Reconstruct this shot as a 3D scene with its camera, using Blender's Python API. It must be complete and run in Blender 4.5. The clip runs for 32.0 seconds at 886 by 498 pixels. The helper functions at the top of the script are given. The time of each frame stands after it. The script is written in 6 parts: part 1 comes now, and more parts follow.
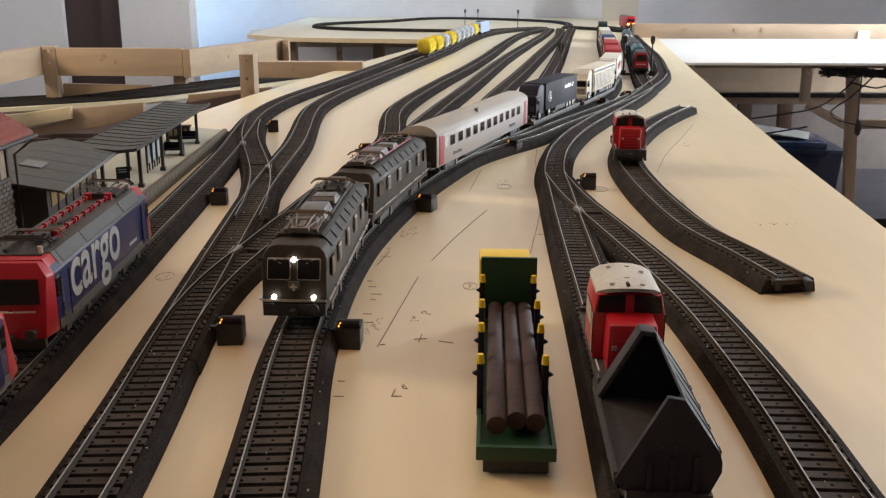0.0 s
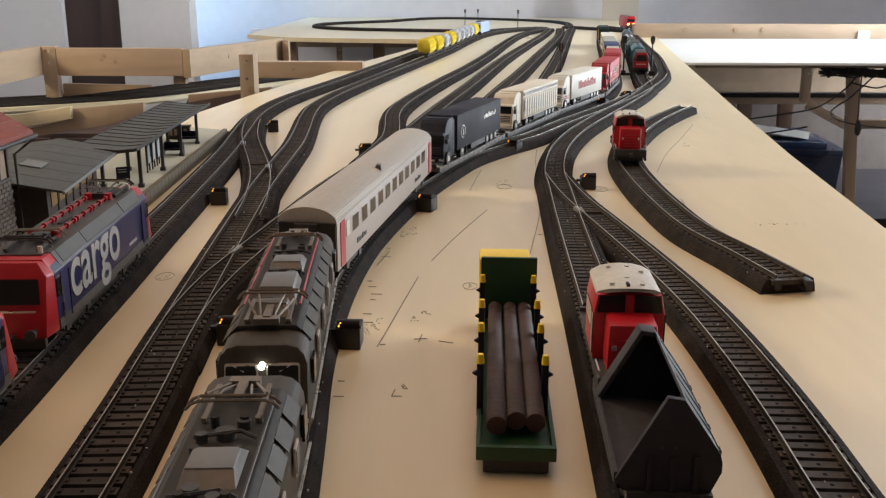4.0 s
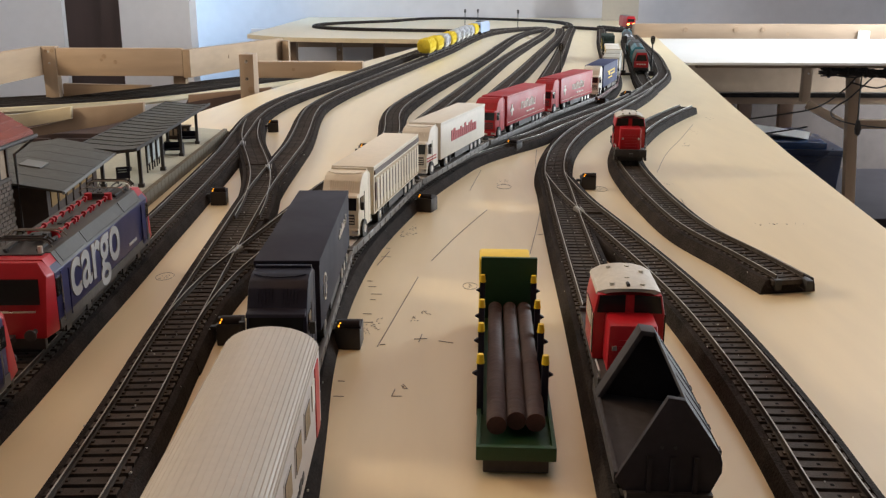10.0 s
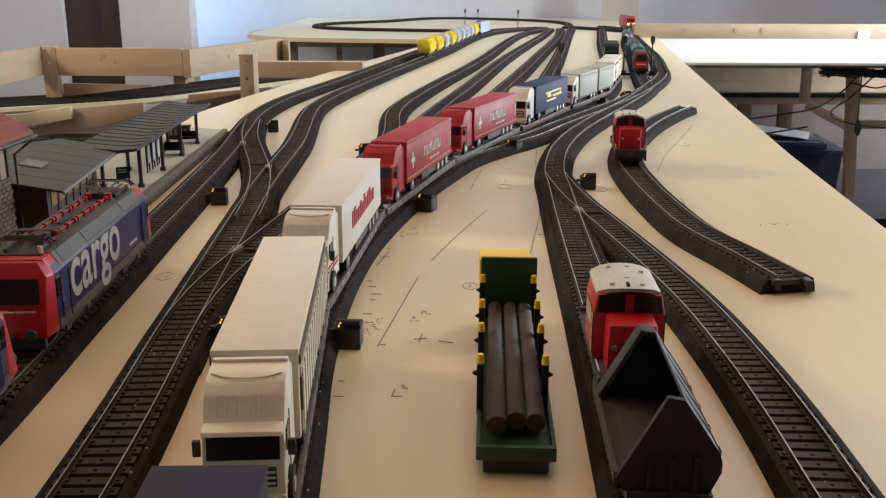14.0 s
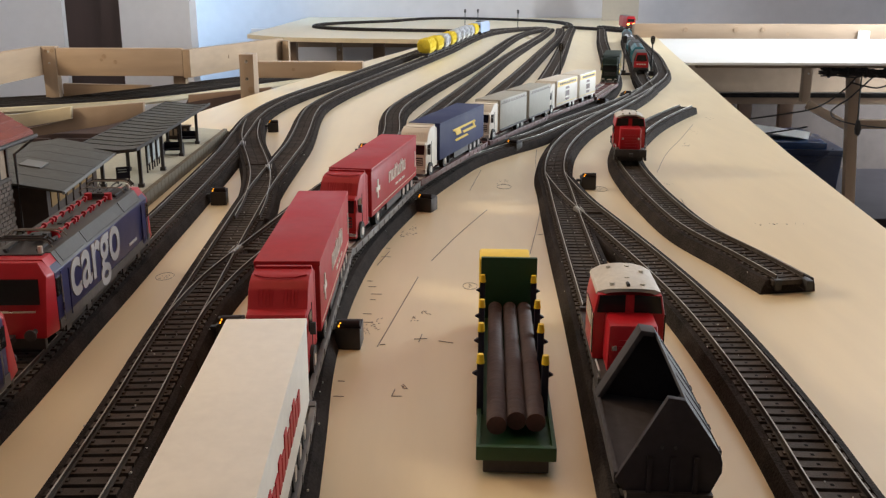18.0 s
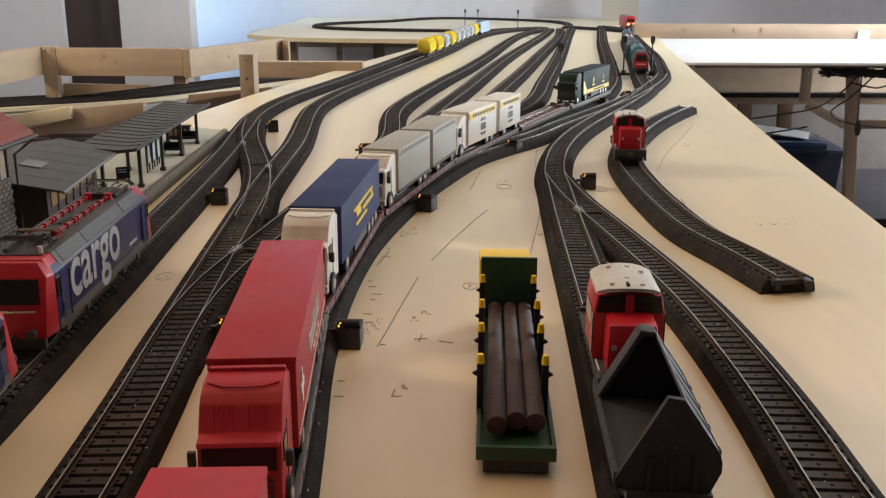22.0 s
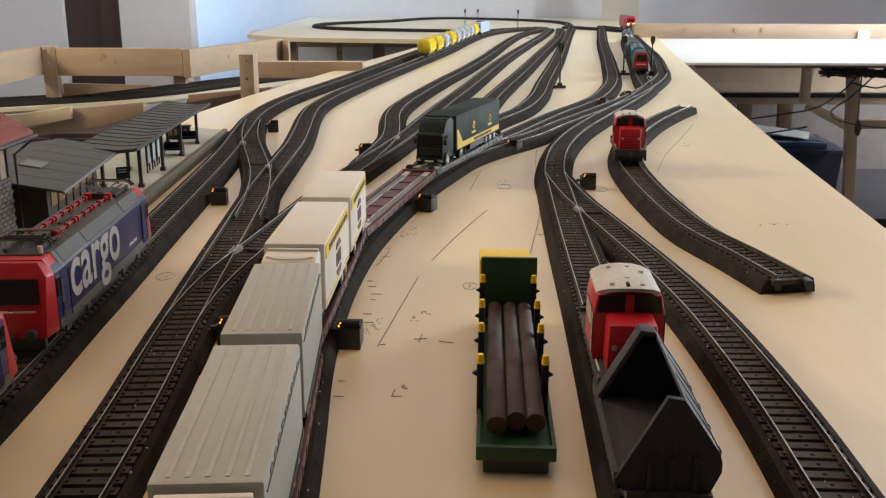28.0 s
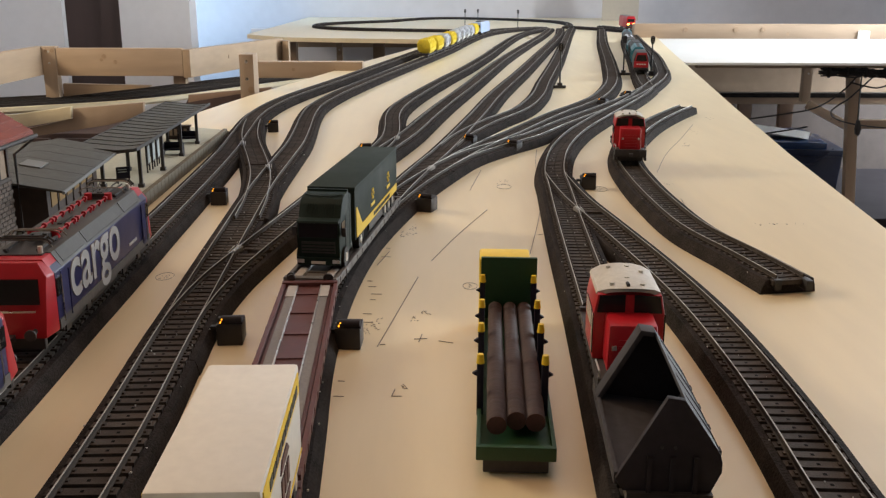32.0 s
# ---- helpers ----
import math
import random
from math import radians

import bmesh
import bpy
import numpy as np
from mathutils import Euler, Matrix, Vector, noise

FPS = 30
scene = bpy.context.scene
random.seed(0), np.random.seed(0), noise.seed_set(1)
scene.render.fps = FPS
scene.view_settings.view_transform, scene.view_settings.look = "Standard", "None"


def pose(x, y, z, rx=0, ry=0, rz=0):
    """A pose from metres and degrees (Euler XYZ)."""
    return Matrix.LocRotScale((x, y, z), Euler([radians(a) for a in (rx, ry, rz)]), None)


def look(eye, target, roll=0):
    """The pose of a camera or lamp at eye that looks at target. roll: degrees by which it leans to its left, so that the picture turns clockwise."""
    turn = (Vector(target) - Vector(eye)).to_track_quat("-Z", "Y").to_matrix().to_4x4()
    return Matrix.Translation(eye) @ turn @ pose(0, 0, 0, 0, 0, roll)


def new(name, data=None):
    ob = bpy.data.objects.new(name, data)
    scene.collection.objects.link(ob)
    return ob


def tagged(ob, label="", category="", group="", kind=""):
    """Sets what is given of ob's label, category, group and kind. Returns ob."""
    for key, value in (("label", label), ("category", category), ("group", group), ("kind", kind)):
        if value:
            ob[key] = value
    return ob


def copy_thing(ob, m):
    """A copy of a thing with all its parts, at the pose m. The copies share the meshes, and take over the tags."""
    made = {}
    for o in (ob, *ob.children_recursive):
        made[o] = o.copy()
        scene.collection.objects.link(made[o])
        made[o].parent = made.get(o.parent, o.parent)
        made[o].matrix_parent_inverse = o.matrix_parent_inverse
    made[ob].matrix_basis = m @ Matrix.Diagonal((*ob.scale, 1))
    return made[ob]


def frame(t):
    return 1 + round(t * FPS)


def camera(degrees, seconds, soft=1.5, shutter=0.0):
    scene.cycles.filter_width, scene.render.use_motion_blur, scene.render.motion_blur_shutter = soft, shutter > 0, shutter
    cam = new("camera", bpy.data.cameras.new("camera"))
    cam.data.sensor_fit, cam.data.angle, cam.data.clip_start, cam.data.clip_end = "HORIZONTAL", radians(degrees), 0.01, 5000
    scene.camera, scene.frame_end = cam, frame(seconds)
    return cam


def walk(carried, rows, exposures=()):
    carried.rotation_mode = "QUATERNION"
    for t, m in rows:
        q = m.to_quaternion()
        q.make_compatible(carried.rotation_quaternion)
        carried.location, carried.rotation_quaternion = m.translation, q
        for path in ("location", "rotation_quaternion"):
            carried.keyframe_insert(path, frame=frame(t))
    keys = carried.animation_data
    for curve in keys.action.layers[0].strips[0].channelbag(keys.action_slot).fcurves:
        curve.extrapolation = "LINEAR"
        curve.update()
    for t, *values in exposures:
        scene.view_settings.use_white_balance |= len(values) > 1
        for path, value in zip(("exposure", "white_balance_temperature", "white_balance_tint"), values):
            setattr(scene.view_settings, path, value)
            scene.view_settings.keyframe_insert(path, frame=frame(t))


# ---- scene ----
cam = camera(49.52, 32.0, soft=1.3)
EYE = (0.0, 0.0, 0.1698)
AIM = look(EYE, (0.0, math.cos(0.2686), 0.1698 - math.sin(0.2686)), 0.155)
walk(cam, [(0.0, AIM), (32.0, AIM)])

# ---- light ----
world = bpy.data.worlds.new("world")
scene.world = world
world.use_nodes = True
world.node_tree.nodes["Background"].inputs[0].default_value = (0.60, 0.72, 1.0, 1)
world.node_tree.nodes["Background"].inputs[1].default_value = 0.03
scene.view_settings.exposure = 0.0


def window_light(name, at, target, w, h, watts, col):
    la = bpy.data.lights.new(name, "AREA")
    la.shape, la.size, la.size_y, la.energy, la.color = "RECTANGLE", w, h, watts, col
    ob = new(name, la)
    ob.matrix_world = look(at, target)
    return ob


window_light("window_light_east", (2.32, 2.75, 0.32), (0.5, 2.3, 0.0), 1.2, 1.8, 150, (0.86, 0.94, 1.0))
window_light("window_light_west", (-2.10, 1.45, 1.0), (0.1, 0.95, 0.05), 0.45, 0.45, 33, (1.0, 0.82, 0.58))
window_light("window_light_north", (-2.10, 4.86, 0.55), (-0.4, 5.25, 0.1), 0.6, 0.9, 36, (0.44, 0.70, 1.0))
# added fill that warms and brightens the near board; no known lamp hangs here
window_light("ceiling_light", (-0.05, 0.38, 1.05), (-0.05, 0.36, 0.0), 0.5, 0.5, 2.0, (1.0, 0.48, 0.15))


# ---- materials ----
def mat(name, col, rough=0.5, metal=0.0, scale=300.0, vary=0.15, bump=0.0, glow=0.0, spec=0.5, stretch=(1, 1, 1), piece=0.0, coarse=0.0):
    m = bpy.data.materials.new(name)
    m.use_nodes = True
    nt = m.node_tree
    b = nt.nodes["Principled BSDF"]
    b.inputs["Roughness"].default_value = rough
    b.inputs["Metallic"].default_value = metal
    b.inputs["Specular IOR Level"].default_value = spec
    tc = nt.nodes.new("ShaderNodeTexCoord")
    mp = nt.nodes.new("ShaderNodeMapping")
    mp.inputs["Scale"].default_value = stretch
    nt.links.new(tc.outputs["Object"], mp.inputs[0])
    n1 = nt.nodes.new("ShaderNodeTexNoise")
    n1.inputs["Scale"].default_value = scale
    n1.inputs["Detail"].default_value = 5
    nt.links.new(mp.outputs[0], n1.inputs["Vector"])
    n2 = nt.nodes.new("ShaderNodeTexNoise")
    n2.inputs["Scale"].default_value = coarse or scale * 0.11
    n2.inputs["Detail"].default_value = 3
    nt.links.new(mp.outputs[0], n2.inputs["Vector"])
    add = nt.nodes.new("ShaderNodeMath")
    add.operation = "ADD"
    nt.links.new(n1.outputs[0], add.inputs[0])
    nt.links.new(n2.outputs[0], add.inputs[1])
    ramp = nt.nodes.new("ShaderNodeMapRange")
    ramp.inputs["From Min"].default_value, ramp.inputs["From Max"].default_value = 0.6, 1.4
    ramp.inputs["To Min"].default_value, ramp.inputs["To Max"].default_value = 1 - vary, 1 + vary
    nt.links.new(add.outputs[0], ramp.inputs["Value"])
    last = ramp.outputs[0]
    if piece:
        oi = nt.nodes.new("ShaderNodeObjectInfo")
        pr = nt.nodes.new("ShaderNodeMapRange")
        pr.inputs["To Min"].default_value, pr.inputs["To Max"].default_value = 1 - piece, 1 + piece
        nt.links.new(oi.outputs["Random"], pr.inputs["Value"])
        mu = nt.nodes.new("ShaderNodeMath")
        mu.operation = "MULTIPLY"
        nt.links.new(last, mu.inputs[0])
        nt.links.new(pr.outputs[0], mu.inputs[1])
        last = mu.outputs[0]
    mix = nt.nodes.new("ShaderNodeVectorMath")
    mix.operation = "SCALE"
    mix.inputs[0].default_value = col
    nt.links.new(last, mix.inputs["Scale"])
    nt.links.new(mix.outputs[0], b.inputs["Base Color"])
    rr = nt.nodes.new("ShaderNodeMapRange")
    rr.inputs["From Min"].default_value, rr.inputs["From Max"].default_value = 0.3, 0.7
    rr.inputs["To Min"].default_value, rr.inputs["To Max"].default_value = max(rough - 0.08, 0.02), min(rough + 0.08, 1)
    nt.links.new(n2.outputs[0], rr.inputs["Value"])
    nt.links.new(rr.outputs[0], b.inputs["Roughness"])
    if bump:
        bp = nt.nodes.new("ShaderNodeBump")
        bp.inputs["Strength"].default_value = min(bump, 1.0)
        bp.inputs["Distance"].default_value = 0.0006
        nt.links.new(n1.outputs[0], bp.inputs["Height"])
        nt.links.new(bp.outputs[0], b.inputs["Normal"])
    if glow:
        b.inputs["Emission Color"].default_value = (*col, 1)
        b.inputs["Emission Strength"].default_value = glow
    return m


PLY = mat("birch_plywood", (0.76, 0.64, 0.425), 0.34, scale=70, vary=0.06, stretch=(1, 0.12, 1), coarse=4.0, spec=0.45)
WHITE_BOARD = mat("white_board", (0.85, 0.85, 0.84), 0.35, scale=30, vary=0.03)
PINE = mat("pine_timber", (0.48, 0.35, 0.24), 0.6, scale=45, vary=0.16, stretch=(0.15, 1, 1), coarse=9)
PINE_UP = mat("pine_post", (0.43, 0.32, 0.225), 0.55, scale=45, vary=0.16, stretch=(1, 1, 0.12), coarse=9)
PINE_DEEP = mat("pine_timber_lengthwise", (0.45, 0.325, 0.215), 0.6, scale=45, vary=0.16, stretch=(1, 0.15, 1), coarse=9)
KNOT = mat("pine_knot", (0.37, 0.255, 0.165), 0.6, scale=200, vary=0.3)
WALL = mat("white_plaster", (0.80, 0.77, 0.77), 0.85, scale=25, vary=0.04, bump=0.2)
WALL_LILAC = mat("lilac_grey_plaster", (0.64, 0.61, 0.62), 0.85, scale=25, vary=0.05, bump=0.2)
# door wood; the same dark colour also stands in for shade under the frames
DOOR_AND_SHADE = mat("dark_door_and_shade", (0.055, 0.030, 0.026), 0.5, scale=20, vary=0.25, stretch=(1, 1, 0.1))
# pine darkened so that the wall rail's shade sits in its colour
PINE_SHADED = mat("shaded_pine_rail", (0.40, 0.29, 0.20), 0.6, scale=45, vary=0.2, stretch=(0.15, 1, 1), coarse=9)
# for the unseen south wall: dark, to cut bounce light on near faces
WALL_DARK = mat("bounce_cutting_wall", (0.12, 0.095, 0.085), 0.8, scale=25, vary=0.1)
PANEL_BROWN = mat("brown_hardboard", (0.27, 0.18, 0.125), 0.7, scale=30, vary=0.12)
FLOOR = mat("dark_floor", (0.032, 0.028, 0.032), 0.9, spec=0.08, scale=14, vary=0.2)
FOAM = mat("black_foam_roadbed", (0.031, 0.026, 0.0245), 0.95, scale=900, vary=0.8, bump=1.0, coarse=60, spec=0.08)
SLEEPER = mat("brown_plastic_sleeper", (0.066, 0.054, 0.047), 0.8, spec=0.15, scale=1200, vary=0.3, bump=0.3, piece=0.2, coarse=160)
RAIL = mat("nickel_silver_rail", (0.36, 0.33, 0.29), 0.45, 0.65, scale=600, vary=0.2)
RAIL_SIDE = mat("rail_chairs", (0.050, 0.041, 0.035), 0.7, 0.0, spec=0.2, scale=900, vary=0.2)
HOLE = mat("dark_pin_hole", (0.006, 0.006, 0.006), 0.9, scale=900, vary=0.2, spec=0.05)
BLACK = mat("black_plastic", (0.024, 0.022, 0.023), 0.5, scale=400, vary=0.25)
SOOT = mat("sooty_black_metal", (0.036, 0.033, 0.034), 0.6, scale=500, vary=0.3)
PENCIL = mat("pencil_graphite", (0.17, 0.14, 0.12), 0.6, scale=900, vary=0.4)
LED = mat("amber_led", (1.0, 0.36, 0.02), 0.3, scale=100, vary=0.0, glow=3.2)
LAMP = mat("white_headlamp", (1.0, 0.93, 0.80), 0.3, scale=100, vary=0.0, glow=8)
AMBER = mat("amber_headlamp", (1.0, 0.5, 0.08), 0.3, scale=100, vary=0.0, glow=8)
GLASS = mat("dark_window_glass", (0.015, 0.014, 0.014), 0.16, scale=100, vary=0.1, spec=0.3)
CHROME = mat("silver_trim", (0.60, 0.58, 0.55), 0.3, 0.8, scale=700, vary=0.1)


# ---- mesh helpers ----
def part(name, bm, material, parent, label=""):
    me = bpy.data.meshes.new(name)
    bm.to_mesh(me)
    bm.free()
    me.materials.append(material)
    me.polygons.foreach_set("use_smooth", [True] * len(me.polygons))
    me.set_sharp_from_angle(angle=0.62)
    ob = new(name, me)
    ob.parent = parent
    if label:
        ob["label"] = label
    return ob


def share(name, me, parent, x, y, z, rz=0.0):
    ob = new(name, me)
    ob.parent = parent
    ob.location = (x, y, z)
    ob.rotation_euler = (0, 0, rz)
    return ob


def thing(name, label, category, group="", at=None, kind=""):
    ob = new(name)
    if at is not None:
        ob.matrix_world = at
    return tagged(ob, label, category, group, kind)


def box(x0, x1, y0, y1, z0, z1, bevel=0.0, bm=None):
    own = bmesh.new() if bm is None or bevel else bm
    v = [own.verts.new((x, y, z)) for x in (x0, x1) for y in (y0, y1) for z in (z0, z1)]
    for f in ((0, 1, 3, 2), (4, 6, 7, 5), (0, 4, 5, 1), (2, 3, 7, 6), (0, 2, 6, 4), (1, 5, 7, 3)):
        own.faces.new([v[i] for i in f])
    if bevel:
        bmesh.ops.bevel(own, geom=own.edges[:], offset=bevel, segments=2, affect="EDGES", profile=0.6)
        if bm is not None:
            merge(bm, own)
            return bm
    return own


def merge(bm, other, m=None):
    if m is not None:
        other.transform(m)
    me = bpy.data.meshes.new("tmp")
    other.to_mesh(me)
    other.free()
    bm.from_mesh(me)
    bpy.data.meshes.remove(me)
    return bm


def prism(pts, a, b, axis="x", bevel=0.0, bm=None):
    """A polygon pushed from a to b along an axis. pts are (y, z) for x, (x, z) for y, (x, y) for z."""
    own = bmesh.new()
    put = {"x": lambda u, v, w: (w, u, v), "y": lambda u, v, w: (u, w, v), "z": lambda u, v, w: (u, v, w)}[axis]
    lo = [own.verts.new(put(u, v, a)) for u, v in pts]
    hi = [own.verts.new(put(u, v, b)) for u, v in pts]
    n = len(pts)
    own.faces.new(lo)
    own.faces.new(hi[::-1])
    for i in range(n):
        own.faces.new((lo[i], hi[i], hi[(i + 1) % n], lo[(i + 1) % n]))
    bmesh.ops.recalc_face_normals(own, faces=own.faces[:])
    if bevel:
        bmesh.ops.bevel(own, geom=own.edges[:], offset=bevel, segments=2, affect="EDGES", profile=0.6)
    if bm is not None:
        return merge(bm, own)
    return own


def cyl(x, y, z, r, h, axis="z", n=16, r2=None, bm=None):
    own = bmesh.new()
    bmesh.ops.create_cone(own, cap_ends=True, segments=n, radius1=r, radius2=r if r2 is None else r2, depth=h)
    turn = {"z": Matrix(), "x": Matrix.Rotation(math.pi / 2, 4, "Y"), "y": Matrix.Rotation(-math.pi / 2, 4, "X")}[axis]
    own.transform(Matrix.Translation((x, y, z)) @ turn)
    if bm is not None:
        return merge(bm, own)
    return own


def tube(pts, r, n=6, bm=None, closed=False):
    own = bmesh.new() if bm is None else bm
    rings = []
    m = len(pts)
    for i, p in enumerate(pts):
        p = Vector(p)
        a = Vector(pts[(i - 1) % m if closed else max(i - 1, 0)])
        b = Vector(pts[(i + 1) % m if closed else min(i + 1, m - 1)])
        d = (b - a).normalized()
        s = d.cross(Vector((0, 0, 1)))
        if s.length < 0.01:
            s = Vector((1, 0, 0))
        s.normalize()
        u = s.cross(d)
        rings.append([own.verts.new(p + r * (math.cos(2 * math.pi * k / n) * s + math.sin(2 * math.pi * k / n) * u)) for k in range(n)])
    for i in range(m if closed else m - 1):
        j = (i + 1) % m
        for k in range(n):
            own.faces.new((rings[i][k], rings[i][(k + 1) % n], rings[j][(k + 1) % n], rings[j][k]))
    if not closed:
        own.faces.new(rings[0][::-1])
        own.faces.new(rings[-1])
    return own


def spline(points, step):
    """Centripetal curve through plan points, cut into even steps: places and unit tangents."""
    P = [np.array(p, float) for p in points]
    P = [2 * P[0] - P[1]] + P + [2 * P[-1] - P[-2]]
    out = []
    for i in range(1, len(P) - 2):
        p0, p1, p2, p3 = P[i - 1:i + 3]
        t0 = 0.0
        t1 = t0 + max(np.linalg.norm(p1 - p0) ** 0.5, 1e-6)
        t2 = t1 + max(np.linalg.norm(p2 - p1) ** 0.5, 1e-6)
        t3 = t2 + max(np.linalg.norm(p3 - p2) ** 0.5, 1e-6)
        for k in range(40):
            t = t1 + (t2 - t1) * k / 40
            a1 = (t1 - t) / (t1 - t0) * p0 + (t - t0) / (t1 - t0) * p1
            a2 = (t2 - t) / (t2 - t1) * p1 + (t - t1) / (t2 - t1) * p2
            a3 = (t3 - t) / (t3 - t2) * p2 + (t - t2) / (t3 - t2) * p3
            b1 = (t2 - t) / (t2 - t0) * a1 + (t - t0) / (t2 - t0) * a2
            b2 = (t3 - t) / (t3 - t1) * a2 + (t - t1) / (t3 - t1) * a3
            out.append((t2 - t) / (t2 - t1) * b1 + (t - t1) / (t2 - t1) * b2)
    out.append(P[-2])
    D = np.array(out)
    S = np.r_[0, np.cumsum(np.linalg.norm(np.diff(D, axis=0), axis=1))]
    n = max(int(S[-1] / step), 2)
    s = np.linspace(0, S[-1], n + 1)
    xy = np.c_[np.interp(s, S, D[:, 0]), np.interp(s, S, D[:, 1])]
    tg = np.gradient(xy, axis=0)
    tg /= np.linalg.norm(tg, axis=1)[:, None]
    return xy, tg


def sweep(xy, tg, profile, bm=None):
    """A closed profile of (offset to the right, z) pushed along a plan line."""
    own = bmesh.new() if bm is None else bm
    rings = []
    for p, t in zip(xy, tg):
        rings.append([own.verts.new((p[0] + t[1] * o, p[1] - t[0] * o, z)) for o, z in profile])
    n = len(profile)
    for a, b in zip(rings[:-1], rings[1:]):
        for k in range(n):
            own.faces.new((a[k], a[(k + 1) % n], b[(k + 1) % n], b[k]))
    own.faces.new(rings[0][::-1])
    own.faces.new(rings[-1])
    bmesh.ops.recalc_face_normals(own, faces=own.faces[:])
    return own


def strip(pts, w, z, h=0.0003, bm=None, step=0.006):
    xy, tg = spline(pts, step)
    return sweep(xy, tg, [(-w / 2, z), (-w / 2, z + h), (w / 2, z + h), (w / 2, z)], bm)


# ---- the room ----
def room():
    def slab(name, a, m, label, cat):
        ob = part(name, box(*a), m, None)
        return tagged(ob, label, cat, kind="structure")
    slab("floor", (-2.4, 2.6, -2.8, 5.6, -1.0, -0.92), FLOOR, "dark grey floor of the layout room", "floor")
    slab("ceiling", (-2.4, 2.6, -2.8, 5.6, 1.56, 1.66), WALL, "plain white ceiling", "ceiling")
    slab("wall_north", (-2.4, 2.6, 5.3, 5.5, -0.92, 1.56), WALL_LILAC, "white plaster wall behind the layout", "wall")
    slab("wall_south", (-2.4, 2.6, -2.7, -2.5, -0.92, 1.56), WALL_DARK, "unseen wall, darkened to cut light on near faces", "wall")
    slab("wall_west", (-2.4, -2.2, -2.5, 4.38, -0.92, 1.56), WALL, "white plaster wall", "wall")
    slab("wall_west_far", (-2.4, -2.2, 4.38, 5.3, -0.92, 1.56), WALL, "white plaster wall beside a window", "wall")
    slab("wall_east", (2.4, 2.6, -2.5, 5.3, -0.92, 1.56), WALL, "white plaster wall", "wall")
    slab("wall_partition", (-2.2, -1.66, 4.30, 4.42, -0.92, 1.56), WALL, "white plaster wall beside a dark doorway", "wall")
    slab("wall_pier", (-1.41, -1.105, 4.30, 4.42, -0.92, 1.56), WALL, "white plaster wall pier between doorway and window", "wall")
    d = tagged(new("door_1"), "dark brown wooden door in the white wall", "door", kind="structure")
    part("door_leaf", box(-1.66, -1.50, 4.34, 4.38, -0.92, 1.56), DOOR_AND_SHADE, d)
    part("door_post", box(-1.50, -1.41, 4.32, 4.40, -0.92, 1.56), DOOR_AND_SHADE, d)


room()


def benchwork():
    # main board: plan outline at table height
    outline = [(-0.62, -2.3), (0.42, -2.3), (0.30, 0.40), (0.321, 0.676), (0.361, 0.987), (0.421, 1.394), (0.551, 2.24),
               (0.60, 2.56), (0.685, 3.10), (0.80, 3.80), (0.88, 4.40), (0.88, 5.28), (-0.72, 5.28), (-0.690, 3.45), (-0.545, 3.268), (-0.35, 3.21), (-0.045, 3.155), (0.02, 3.10),
               (-0.079, 2.724), (-0.176, 2.249), (-0.244, 1.864), (-0.303, 1.547), (-0.345, 1.26), (-0.40, 1.05), (-0.62, 0.9)]
    t = tagged(new("layout_board"), "pale plywood layout board with pencil marks", "table top", kind="structure")
    part("board_sheet", prism(outline, -0.014, 0.0, "z"), PLY, t)
    b = thing("side_board", "white board set square to the main layout", "table top")
    part("board_sheet", box(0.556, 1.50, 2.235, 3.26, -0.007, -0.001, 0.001), WHITE_BOARD, b)
    part("front_lath", box(0.60, 1.50, 2.30, 2.33, -0.018, -0.0075), PINE, b)


benchwork()

# ---- track ----
TOP = 0.011
ROUTE = [(0.00, -2.2), (-0.024, -1.0), (-0.037, -0.5), (-0.044, -0.25), (-0.050, 0), (-0.0563, 0.2), (-0.0596, 0.276), (-0.0632, 0.336),
         (-0.0675, 0.40), (-0.0688, 0.46), (-0.0672, 0.526), (-0.0600, 0.607), (-0.0465, 0.686), (-0.027, 0.775), (-0.004, 0.856),
         (0.021, 0.933), (0.040, 0.984), (0.0575, 1.030), (0.077, 1.075), (0.0985, 1.130), (0.120, 1.185), (0.152, 1.262), (0.190, 1.343), (0.2275, 1.435), (0.256, 1.53), (0.295, 1.70), (0.354, 2.08),
         (0.467, 2.88), (0.56, 3.48), (0.60, 3.74)]
